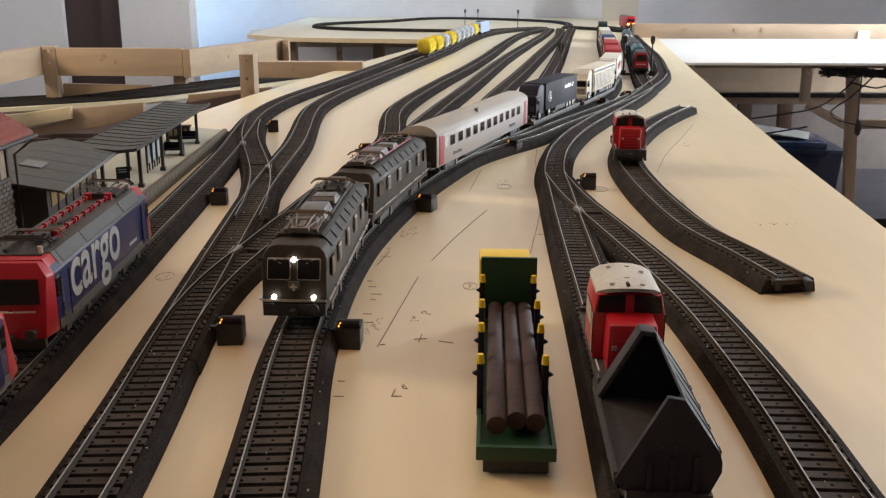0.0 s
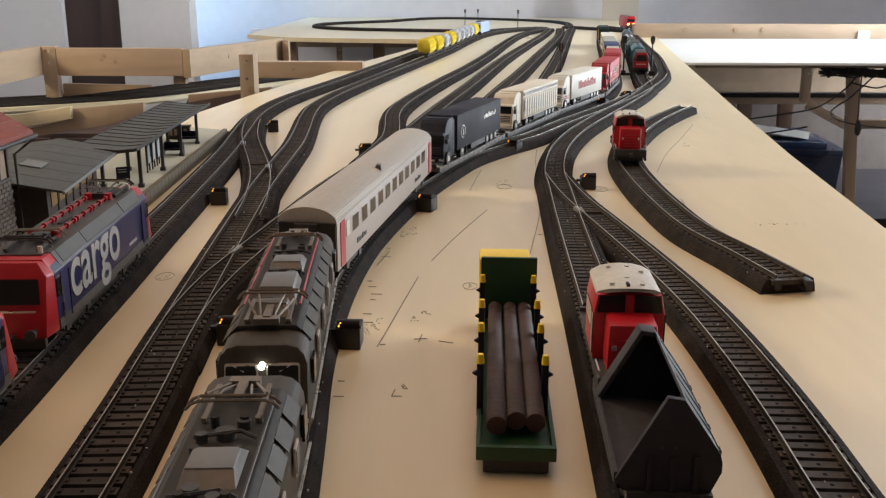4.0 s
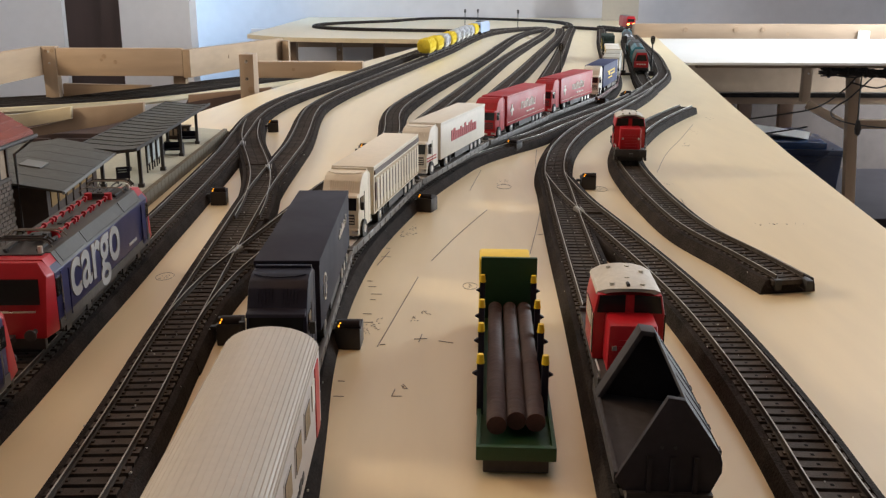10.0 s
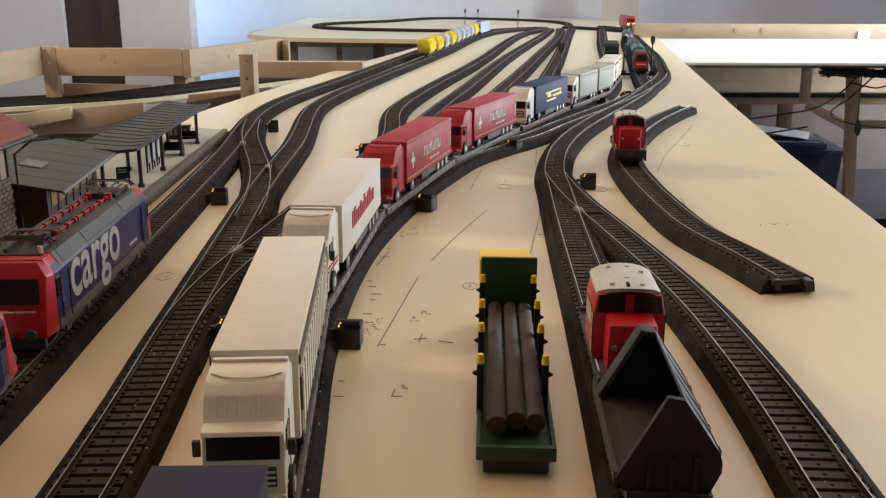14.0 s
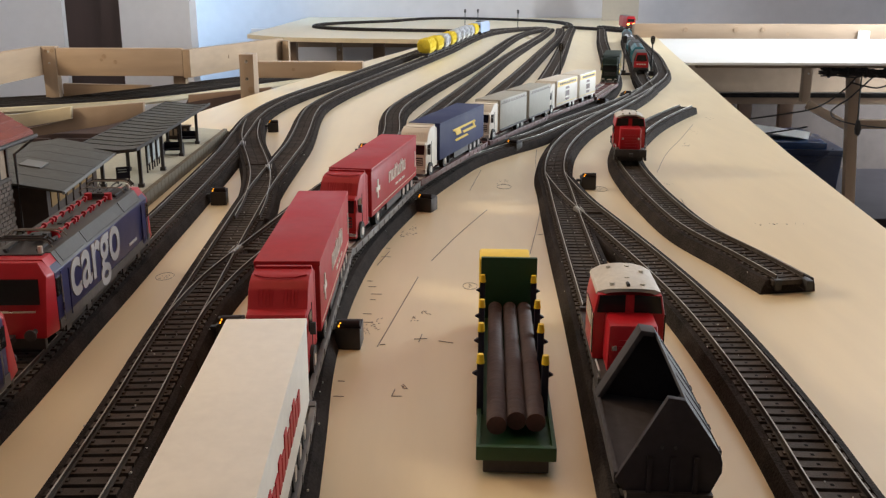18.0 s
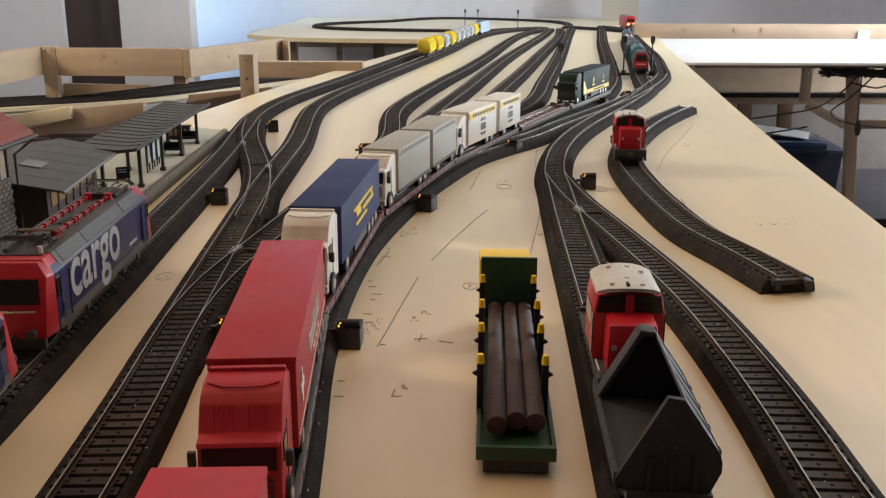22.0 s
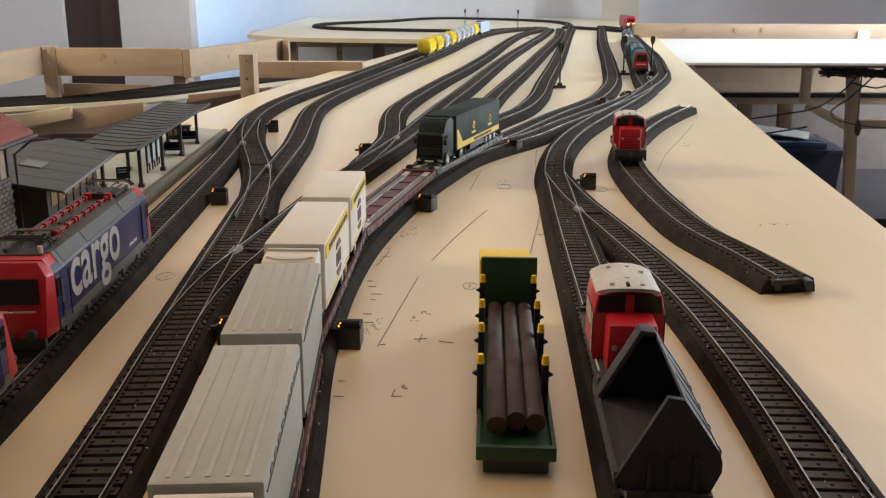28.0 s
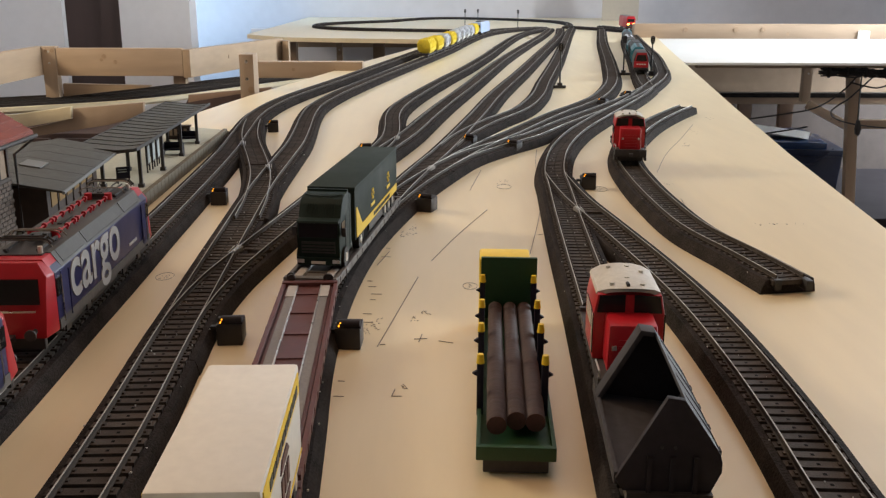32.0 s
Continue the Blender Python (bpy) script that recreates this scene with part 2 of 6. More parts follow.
TRACKS = {
    "platform track": [(-0.183, -1.2), (-0.183, 0.05), (-0.186, 0.353), (-0.1905, 0.45), (-0.1933, 0.52), (-0.1983, 0.62), (-0.2045, 0.752), (-0.216, 0.951), (-0.229, 1.09),
                       (-0.240, 1.23), (-0.238, 1.34), (-0.226, 1.45), (-0.188, 1.67), (-0.066, 2.43), (0.09, 3.38), (0.22, 3.72), (0.38, 3.90)],
    "second track": [(-0.110, -1.2), (-0.114, 0.05), (-0.1185, 0.275), (-0.1225, 0.353), (-0.126, 0.40), (-0.1345, 0.53), (-0.142, 0.65), (-0.150, 0.79),
                     (-0.1525, 0.90), (-0.155, 1.00), (-0.162, 1.10), (-0.171, 1.21), (-0.175, 1.32), (-0.165, 1.45), (-0.135, 1.66), (-0.005, 2.43), (0.15, 3.38), (0.27, 3.70), (0.40, 3.88)],
    "main line": ROUTE,
    "link": [(-0.126, 0.40), (-0.1295, 0.46), (-0.1275, 0.52), (-0.1215, 0.57), (-0.1145, 0.62), (-0.1045, 0.694), (-0.0945, 0.77), (-0.081, 0.846), (-0.056, 0.972), (-0.039, 1.066), (-0.0190, 1.21), (0.0030, 1.36), (0.0460, 1.628), (0.1340, 2.197), (0.2345, 2.763), (0.322, 3.24), (0.41, 3.78)],
    "third siding": [(-0.074, 0.89), (-0.063, 0.985), (-0.0585, 1.043), (-0.0595, 1.12), (-0.064, 1.207), (-0.0625, 1.29), (-0.049, 1.415), (-0.003, 1.696), (0.042, 1.94), (0.092, 2.248), (0.274, 3.392), (0.40, 3.80)],
    "fourth siding": [(-0.0480, 0.68), (-0.0345, 0.772), (-0.0195, 0.857), (0.001, 0.965), (0.0400, 1.209), (0.0795, 1.472), (0.1065, 1.629), (0.1500, 1.873), (0.2300, 2.348), (0.391, 3.319), (0.45, 3.80)],
    "fifth siding": [(0.005, 0.98), (0.022, 1.06), (0.055, 1.165), (0.103, 1.29), (0.140, 1.45), (0.175, 1.68), (0.251, 2.167), (0.420, 3.320), (0.50, 3.85)],
    "slip": [(-0.004, 0.856), (0.023, 0.930), (0.058, 0.993), (0.094, 1.050), (0.147, 1.165), (0.208, 1.29), (0.271, 1.425), (0.342, 1.607), (0.409, 1.819), (0.448, 2.018), (0.497, 2.300), (0.571, 2.832), (0.695, 3.70)],
    "goods line": [(0.052, -1.0), (0.060, 0.1), (0.071, 0.295), (0.080, 0.457), (0.0865, 0.60), (0.0915, 0.70), (0.096, 0.78), (0.0985, 0.835), (0.107, 0.905), (0.121, 0.98), (0.150, 1.085), (0.192, 1.20), (0.24, 1.32), (0.29, 1.45), (0.33, 1.565)],
    "outer branch": [(0.118, -1.0), (0.126, 0.10), (0.130, 0.276), (0.133, 0.331), (0.1345, 0.39), (0.133, 0.47), (0.126, 0.55), (0.114, 0.65), (0.104, 0.73), (0.0995, 0.80), (0.0985, 0.835)],
    "stub siding": [(0.1980, 0.524), (0.1880, 0.575), (0.1735, 0.64), (0.1690, 0.73), (0.1695, 0.81), (0.175, 0.90), (0.193, 1.00), (0.226, 1.10), (0.262, 1.187), (0.308, 1.28), (0.333, 1.325)],
    "express line": [(0.335, 1.59), (0.353, 1.72), (0.385, 1.92), (0.42, 2.13), (0.555, 2.979), (0.681, 3.62), (0.692, 3.74), (0.677, 3.88), (0.640, 4.02)],
    "crossover": [(-0.1395, 0.665), (-0.1433, 0.71), (-0.1485, 0.755), (-0.1568, 0.81), (-0.1645, 0.85), (-0.180, 0.915), (-0.1965, 0.98), (-0.2125, 1.05), (-0.2240, 1.115), (-0.2325, 1.175)],
    "far loop": [(0.10, 3.60), (-0.0945, 3.66), (-0.311, 3.735), (-0.46, 3.86), (-0.525, 4.06), (-0.49, 4.28), (-0.36, 4.46), (-0.249, 4.60), (-0.17, 4.80), (-0.08, 4.96), (0.043, 5.02), (0.239, 4.915), (0.395, 4.767), (0.50, 4.60), (0.540, 4.35), (0.525, 4.12), (0.49, 3.95)],
    "far link": [(0.50, 3.99), (0.535, 3.92), (0.584, 3.84), (0.632, 3.76), (0.665, 3.66)],
}


# how far the foam's foot spreads on each side of the centre line
BED_FOOT = {"platform track": (0.0190, 0.0172), "main line": (0.0172, 0.0184), "second track": (0.0166, 0.0166), "goods line": (0.0180, 0.0168), "stub siding": (0.0178, 0.0166), "outer branch": (0.0166, 0.0166)}
BRANCH_OF = {"link": "second track", "third siding": "link", "fourth siding": "main line", "fifth siding": "main line", "slip": "main line",
             "outer branch": "goods line", "crossover": "second track"}


def build_tracks():
    sm = box(-0.0118, 0.0118, -0.0023, 0.0023, -0.0014, 0.0014)
    for c in (-0.0085, 0.0085):
        for o in (-0.0014, 0.0014):
            box(c + o - 0.0005, c + o + 0.0005, -0.0010, 0.0010, 0.0014, 0.0021, bm=sm)
    n = len(sm.faces)
    box(-0.0006, 0.0006, -0.0007, 0.0007, 0.0013, 0.0015, bm=sm)
    sleeper_me = bpy.data.meshes.new("sleeper")
    sm.faces.ensure_lookup_table()
    for f in sm.faces[n:]:
        f.material_index = 1
    sm.to_mesh(sleeper_me)
    sm.free()
    sleeper_me.materials.append(SLEEPER)
    sleeper_me.materials.append(HOLE)
    long_me = bpy.data.meshes.new("long_sleeper")
    lm = box(-1.0, 1.0, -0.0023, 0.0023, -0.0014, 0.0014)
    lm.to_mesh(long_me)
    lm.free()
    long_me.materials.append(SLEEPER)
    lines = {key: spline(pts, 0.004) for key, pts in TRACKS.items()}

    def beside(p, t, key):
        """Signed offset to the right of p at which another track's centre line lies, or None."""
        xy, tg = lines[key]
        d = xy - p
        i = int(np.argmin((d * d).sum(1)))
        along = d[i] @ t
        return d[i] @ np.array((t[1], -t[0])) if abs(along) < 0.004 else None

    for i, (key, pts) in enumerate(TRACKS.items()):
        dz = 0.00011 * i
        tr = thing("railway_track", "dark model railway track, " + key + ", on a black foam roadbed", "railway track", "layout tracks")
        xy, tg = spline(pts, 0.012)
        wl, wr = BED_FOOT.get(key, (0.0172, 0.0172))
        bed = [(-wl, 0.0), (-0.6 * wl - 0.0060, 0.0045), (-0.0149, 0.0072 + dz), (-0.0122, 0.0076 + dz), (-0.0119, 0.0060 + dz), (0.0119, 0.0060 + dz), (0.0122, 0.0076 + dz), (0.0149, 0.0072 + dz), (0.6 * wr + 0.0060, 0.0045), (wr, 0.0)]
        part("roadbed", sweep(xy, tg, bed), FOAM, tr, "black foam roadbed with steep sides")
        for side in (-1, 1):
            c = side * 0.0085
            z1, z0 = TOP + dz * 0.3, 0.0085
            prof = [(c - 0.0008, z0), (c - 0.0008, z0 + 0.0004), (c - 0.0003, z0 + 0.0007), (c - 0.0003, z1 - 0.0008), (c - 0.00030, z1 - 0.0006), (c - 0.00030, z1 - 0.0001), (c - 0.00024, z1),
                    (c + 0.00024, z1), (c + 0.00030, z1 - 0.0001), (c + 0.00030, z1 - 0.0006), (c + 0.0003, z1 - 0.0008), (c + 0.0003, z0 + 0.0007), (c + 0.0008, z0 + 0.0004), (c + 0.0008, z0)]
            rail = part("rail", sweep(xy, tg, prof), RAIL, tr)
            rail.data.materials.append(RAIL_SIDE)
            for poly in rail.data.polygons:
                if min(rail.data.vertices[q].co.z for q in poly.vertices) < z1 - 0.00015:
                    poly.material_index = 1
        xy, tg = spline(pts, 0.0072)
        rest = bmesh.new()
        joins = [k for k, base in BRANCH_OF.items() if base == key]
        for p, t in zip(xy, tg):
            z = 0.0069 + dz * 0.2
            rz = math.atan2(t[1], t[0]) - math.pi / 2
            if key in BRANCH_OF:
                d = beside(p, t, BRANCH_OF[key])
                if d is not None and abs(d) < 0.0195:
                    continue
            if 0.2 < p[1] < 1.45:
                lo, hi = -0.0118, 0.0118
                for k in joins:
                    d = beside(p, t, k)
                    if d is not None and abs(d) < 0.0195:
                        lo, hi = min(lo, d - 0.0118), max(hi, d + 0.0118)
                share("sleeper", sleeper_me, tr, p[0], p[1], z, rz)
                if hi - lo > 0.0245:
                    mid = (hi + lo) / 2
                    lg = share("long_sleeper", long_me, tr, p[0] + t[1] * mid, p[1] - t[0] * mid, z - 0.0001, rz)
                    lg.scale = ((hi - lo) / 2, 1, 1)
            elif p[1] > -0.3:
                u, v = Vector((t[1], -t[0])), Vector((t[0], t[1]))
                q = []
                for a, b in ((-0.0118, -0.0020), (0.0118, -0.0020), (0.0118, 0.0020), (-0.0118, 0.0020)):
                    w = Vector(p) + a * u + b * v
                    q.append((w.x, w.y))
                lo = [rest.verts.new((*w, z - 0.0018)) for w in q]
                hi = [rest.verts.new((*w, z + 0.0016)) for w in q]
                rest.faces.new(hi)
                for k in range(4):
                    rest.faces.new((lo[k], lo[(k + 1) % 4], hi[(k + 1) % 4], hi[k]))
        if len(rest.verts):
            tagged(part("sleeper_bed", rest, SLEEPER, tr), kind="stuff")
        else:
            rest.free()
        if key == "stub siding":
            for q, ln in ((-0.0085, 0.004), (0.0085, 0.0075)):
                part("rail_joiner", box(q - 0.0020, q + 0.0020, -ln, 0.002, 0.0030, 0.0092, 0.0005), BLACK, tr, "black track connector").matrix_basis = pose(pts[0][0], pts[0][1], 0, 0, 0, 8)


build_tracks()

# ---- vehicle materials ----
GREEN_LOCO = mat("dark_green_loco_paint", (0.054, 0.045, 0.036), 0.55, scale=250, vary=0.3, spec=0.18)
ROOF_GREY = mat("grey_roof_paint", (0.13, 0.122, 0.115), 0.5, scale=300, vary=0.18)
ROOF_DARK = mat("dark_roof_paint", (0.040, 0.036, 0.032), 0.65, scale=300, vary=0.25, spec=0.15)
SKIRT = mat("weathered_skirt", (0.095, 0.085, 0.075), 0.7, scale=300, vary=0.3)
TEXT_AT = 0.0610
CARGO_ROOF = mat("weathered_grey_roof", (0.058, 0.055, 0.049), 0.55, scale=300, vary=0.25)
PALE_METAL = mat("brass_pantograph", (0.16, 0.13, 0.10), 0.5, 0.3, scale=500, vary=0.2)
COPPER = mat("roof_conductor", (0.30, 0.27, 0.24), 0.35, 0.7, scale=500, vary=0.2)
REDP = mat("signal_red_plastic", (0.36, 0.014, 0.020), 0.50, scale=250, vary=0.12, spec=0.28)
REDL = mat("loco_red_paint", (0.43, 0.010, 0.019), 0.35, scale=250, vary=0.12)
BLUEP = mat("cargo_blue_paint", (0.014, 0.015, 0.078), 0.38, scale=250, vary=0.12)
CREAM = mat("cream_plastic", (0.70, 0.64, 0.53), 0.5, scale=250, vary=0.07, spec=0.3)
WHITEP = mat("white_plastic", (0.68, 0.645, 0.575), 0.5, scale=250, vary=0.07, spec=0.3)
LTGREY = mat("pale_grey_plastic", (0.55, 0.54, 0.50), 0.45, scale=250, vary=0.07)
LETTER_GREY = mat("pale_grey_lettering", (0.40, 0.39, 0.38), 0.5, scale=250, vary=0.08)
COACH_ROOF = mat("coach_roof_grey", (0.43, 0.39, 0.335), 0.5, scale=300, vary=0.07)
COACH_SIDE = mat("coach_side_beige", (0.47, 0.42, 0.39), 0.45, scale=300, vary=0.06)
NAVY = mat("navy_plastic", (0.013, 0.013, 0.026), 0.5, scale=250, vary=0.15, spec=0.2)
NAVY_ROOF = mat("navy_trailer_cover", (0.020, 0.019, 0.032), 0.7, scale=250, vary=0.12, spec=0.2)
BOXGREY = mat("grey_cargo_box", (0.38, 0.37, 0.325), 0.6, scale=250, vary=0.08, spec=0.25)
BLUET = mat("blue_tarpaulin", (0.026, 0.036, 0.110), 0.68, scale=250, vary=0.12, spec=0.2)
GREENT = mat("green_tarpaulin", (0.018, 0.029, 0.023), 0.7, scale=250, vary=0.15, spec=0.15)
GREENC = mat("dark_green_cab", (0.011, 0.022, 0.018), 0.55, scale=250, vary=0.15, spec=0.15)
TANSIDE = mat("tan_printed_side", (0.46, 0.36, 0.23), 0.5, scale=120, vary=0.3)
DARKBROWN = mat("dark_brown_band", (0.07, 0.04, 0.03), 0.5, scale=250, vary=0.15)
YELLOW = mat("yellow_plastic", (0.80, 0.55, 0.02), 0.4, scale=250, vary=0.1)
MAROON = mat("maroon_print", (0.075, 0.022, 0.022), 0.5, scale=300, vary=0.2)
OXIDE = mat("oxide_brown_wagon", (0.090, 0.023, 0.020), 0.55, scale=350, vary=0.22)
ENDPLATE = mat("pale_end_plate", (0.42, 0.38, 0.35), 0.5, scale=400, vary=0.15)
WAGON_GREY = mat("grey_wagon_frame", (0.115, 0.105, 0.098), 0.55, scale=350, vary=0.2)
TREAD = mat("grey_wheel_strip", (0.17, 0.15, 0.14), 0.6, scale=600, vary=0.25)
TYRE = mat("rubber_tyre", (0.02, 0.02, 0.02), 0.7, scale=600, vary=0.2)
GREENW = mat("grass_green_plastic", (0.007, 0.048, 0.014), 0.5, scale=250, vary=0.12)
BARK = mat("brown_log_bark", (0.044, 0.022, 0.019), 0.75, scale=500, vary=0.35, stretch=(1, 0.2, 1), bump=0.5)
LOGEND = mat("log_cut_end", (0.075, 0.030, 0.024), 0.7, scale=600, vary=0.25)
CHARCOAL = mat("charcoal_plastic", (0.027, 0.024, 0.031), 0.6, scale=350, vary=0.25, spec=0.2)
CHARCOAL_IN = mat("paler_charcoal", (0.055, 0.053, 0.060), 0.7, scale=300, vary=0.25, spec=0.15)
GREYROOF = mat("weathered_white_roof", (0.52, 0.50, 0.45), 0.55, scale=400, vary=0.18)


# ---- vehicles: +x is forward, z = 0 the rail top ----
def wheelset(x, r, parent, half=0.0085):
    bm = cyl(x, half, r, r, 0.002, "y", 18)
    cyl(x, -half, r, r, 0.002, "y", 18, bm=bm)
    cyl(x, 0, r, 0.0012, 2 * half, "y", 8, bm=bm)
    part("wheelset", bm, SOOT, parent)


def bogie(x, parent, base=0.029, r=0.0055, wide=0.0125, m=BLACK):
    bm = bmesh.new()
    for s in (-1, 1):
        box(x - base / 2 - 0.005, x + base / 2 + 0.005, s * wide - 0.0012, s * wide + 0.0012, 0.0035, 0.0075, bm=bm)
        for e in (-1, 1):
            box(x + e * base / 2 - 0.003, x + e * base / 2 + 0.003, s * wide - 0.002, s * wide + 0.002, 0.0025, 0.008, bm=bm)
    box(x - 0.006, x + 0.006, -wide, wide, 0.004, 0.0085, bm=bm)
    part("bogie", bm, m, parent)
    for e in (-1, 1):
        wheelset(x + e * base / 2, r, parent)


def pantograph(x, z, parent, f=1, m=COPPER, raised=0.002):
    """A folded pantograph hinged at its outer end (f gives the side), its bow towards the middle."""
    h, b = x + 0.013 * f, x - 0.006 * f
    bm = bmesh.new()
    for s in (-1, 1):
        tube([(h, s * 0.0030, z + 0.002), (b + 0.004 * f, s * 0.0085, z + 0.0040 + raised)], 0.00045, 5, bm)
        tube([(h - 0.002 * f, s * 0.0022, z + 0.0018), (x, s * 0.0040, z + 0.0050), (b, s * 0.0050, z + 0.0046 + raised)], 0.00045, 5, bm)
        box(x - 0.012, x + 0.012, s * 0.0074 - 0.0007, s * 0.0074 + 0.0007, z + 0.0008, z + 0.0018, bm=bm)
    box(min(x, h), max(x, h), -0.0014, 0.0014, z + 0.0022, z + 0.0034, bm=bm)
    box(h - 0.002, h + 0.002, -0.0045, 0.0045, z + 0.0006, z + 0.0030, bm=bm)
    for k in (0, 0.0034):
        q = b - k * f
        tube([(q, -0.0130, z + 0.0026 + raised), (q, -0.0112, z + 0.0044 + raised), (q, -0.009, z + 0.0052 + raised), (q, 0.009, z + 0.0052 + raised),
              (q, 0.0112, z + 0.0044 + raised), (q, 0.0130, z + 0.0026 + raised)], 0.0005, 5, bm)
    for s in (-1, 1):
        tube([(b, s * 0.0095, z + 0.0050 + raised), (b - 0.0034 * f, s * 0.0095, z + 0.0050 + raised)], 0.0004, 5, bm)
    for a in (-0.010, 0.010):
        for s in (-1, 1):
            cyl(x + a, s * 0.0074, z, 0.0012, 0.003, "z", 8, bm=bm)
    part("pantograph", bm, m, parent)


def buffers(x, parent, s=1):
    for y in (-0.0100, 0.0100):
        bm = cyl(x, y, 0.0118, 0.0012, 0.006, "x", 10)
        cyl(x + s * 0.003, y, 0.0118, 0.0026, 0.001, "x", 14, bm=bm)
        part("buffer", bm, SOOT, parent)
    part("coupling", box(x - 0.003, x + 0.003, -0.0015, 0.0015, 0.0075, 0.0105), SOOT, parent)


def green_loco(lit):
    v = thing("electric_locomotive", "dark green electric locomotive with lit headlamps" if lit else "dark green electric locomotive coupled behind the first",
              "locomotive", "green locomotives")
    L, W = 0.083, 0.0165
    sec = [(-W, 0.0085), (W, 0.0085), (W, 0.0335), (W - 0.0012, 0.0368), (W - 0.0036, 0.0392), (W - 0.0075, 0.0402), (-W + 0.0075, 0.0402), (-W + 0.0036, 0.0392), (-W + 0.0012, 0.0368), (-W, 0.0335)]
    body = prism(sec, -L, L, "x", 0.0018)
    for w in body.verts:
        # both noses lean back above the waist
        if abs(w.co.x) > L - 0.004 and w.co.z > 0.021:
            w.co.x -= math.copysign((w.co.z - 0.021) * 0.28, w.co.x)
        if abs(w.co.x) > L - 0.008:
            w.co.y *= 0.945
    part("body", body, GREEN_LOCO, v)
    part("roof", prism([(-0.0125, 0.0398), (0.0125, 0.0398), (0.0105, 0.0418), (-0.0105, 0.0418)], -L + 0.020, L - 0.020, "x", 0.0005), ROOF_DARK, v, "dark roof")
    for x0, x1, w, h in ((-0.023, -0.003, 0.0074, 0.0036), (0.008, 0.036, 0.0078, 0.0048), (0.040, 0.054, 0.0072, 0.0044)):
        bx = prism([(-w, 0.0412), (w, 0.0412), (w - 0.0014, 0.0417 + h), (-w + 0.0014, 0.0417 + h)], x0, x1, "x", 0.0006)
        for w_ in bx.verts:
            # slanting ends and a slightly sagging cover
            if w_.co.z > 0.0417 + h - 0.001:
                w_.co.x += (0.0040 if w_.co.x < x0 + 0.002 else -0.0045 if w_.co.x > x1 - 0.002 else 0)
                w_.co.z += 0.0007 * noise.noise((w_.co.x * 300, w_.co.y * 300, x0 * 90))
        part("roof_box", bx, ROOF_GREY, v, "grey roof housing")
    for x, y, r in ((-0.030, 0.0, 0.0028), (-0.036, 0.004, 0.0020), (0.0, -0.003, 0.0022), (0.004, 0.003, 0.0018), (0.038, 0.0, 0.0016), (-0.028, -0.006, 0.0016)):
        part("roof_fitting", cyl(x, y, 0.0428, r, 0.0032, "z", 12), SOOT, v)
    for x in (0.002, -0.029):
        part("cable_run", tube([(x, -0.008, 0.0428), (x + 0.002, -0.002, 0.0446), (x - 0.001, 0.004, 0.0440), (x + 0.001, 0.0085, 0.0428)], 0.0006, 5), SOOT, v)
    for x, y in ((-0.037, 0.004), (-0.037, -0.004), (0.004, 0.006), (0.004, -0.005), (0.031, 0.003), (-0.019, -0.006), (-0.019, 0.005)):
        part("insulator", cyl(x, y, 0.0432, 0.0013, 0.0038, "z", 10), ROOF_DARK, v)
    for s in (-1, 1):
        part("roof_conductor", tube([(-0.050, s * 0.0104, 0.0440), (0, s * 0.0104, 0.0448), (0.046, s * 0.0104, 0.0440)], 0.00036, 6), SOOT if lit else REDL, v, "dark roof conductor" if lit else "red roof conductor")
        for k in range(8):
            x = -0.056 + 0.016 * k
            part("roof_hatch", prism([(s * 0.0122, 0.0398), (s * 0.0159, 0.0354), (s * 0.0161, 0.0356), (s * 0.0124, 0.0400)], x - 0.0066, x + 0.0066, "x"), GREEN_LOCO, v, "shoulder hatch")
        for x in (-0.045, -0.015, 0.015, 0.045):
            w = part("window", box(x - 0.0036, x + 0.0036, s * W - 0.0004, s * W + 0.0004, 0.0235, 0.0325, 0.0003), ENDPLATE, v, "pale window panel")
            part("pane", box(x - 0.0032, x + 0.0032, s * (W + 0.0001) - 0.0005, s * (W + 0.0001) + 0.0005, 0.0245, 0.0315), TREAD, w)
        for x in (-0.068, 0.068):
            part("cab_window", box(x - 0.0042, x + 0.0042, s * W - 0.0005, s * W + 0.0005, 0.0235, 0.0325), GLASS, v)
        part("side_stripe", box(-L + 0.001, L - 0.001, s * W - 0.0004, s * W + 0.0004, 0.0138, 0.0146), CHROME, v)
    for e in (-1, 1):
        for s in (-1, 1):
            x = e * (L - 0.0012)
            f = part("window_frame", box(x - 0.0012, x + 0.0012, s * 0.0071 - 0.0057, s * 0.0071 + 0.0057, 0.0240, 0.0342, 0.0010), CHROME, v, "silver windscreen surround")
            part("pane", box(x - 0.0016, x + 0.0016, s * 0.0071 - 0.0053, s * 0.0071 + 0.0053, 0.0245, 0.0337, 0.0009), GLASS, f)
            for o in (f, *f.children):
                for vert in o.data.vertices:
                    vert.co.x -= math.copysign((vert.co.z - 0.021) * 0.28, e) - e * 0.0010
            wp = tube([(e * (L - 0.0018), s * 0.0060, 0.0318), (e * (L - 0.0028), s * 0.0105, 0.0342)], 0.0003, 4)
            part("wiper", wp, CHROME, v)
            part("headlamp", cyl(e * (L + 0.0006), s * 0.0094, 0.0160, 0.0011, 0.0016, "x", 16), LAMP if (lit and e > 0) or not lit and e > 0 and s < 0 else CHROME, v)
        part("top_lamp", cyl(e * (L - 0.0027), 0, 0.0335, 0.0011, 0.0022, "x", 16), LAMP if e > 0 else CHROME, v)
        part("nose_stripe", box(e * L - 0.0006, e * L + 0.0006, -W + 0.0012, W - 0.0012, 0.0136, 0.0146), CHROME, v)
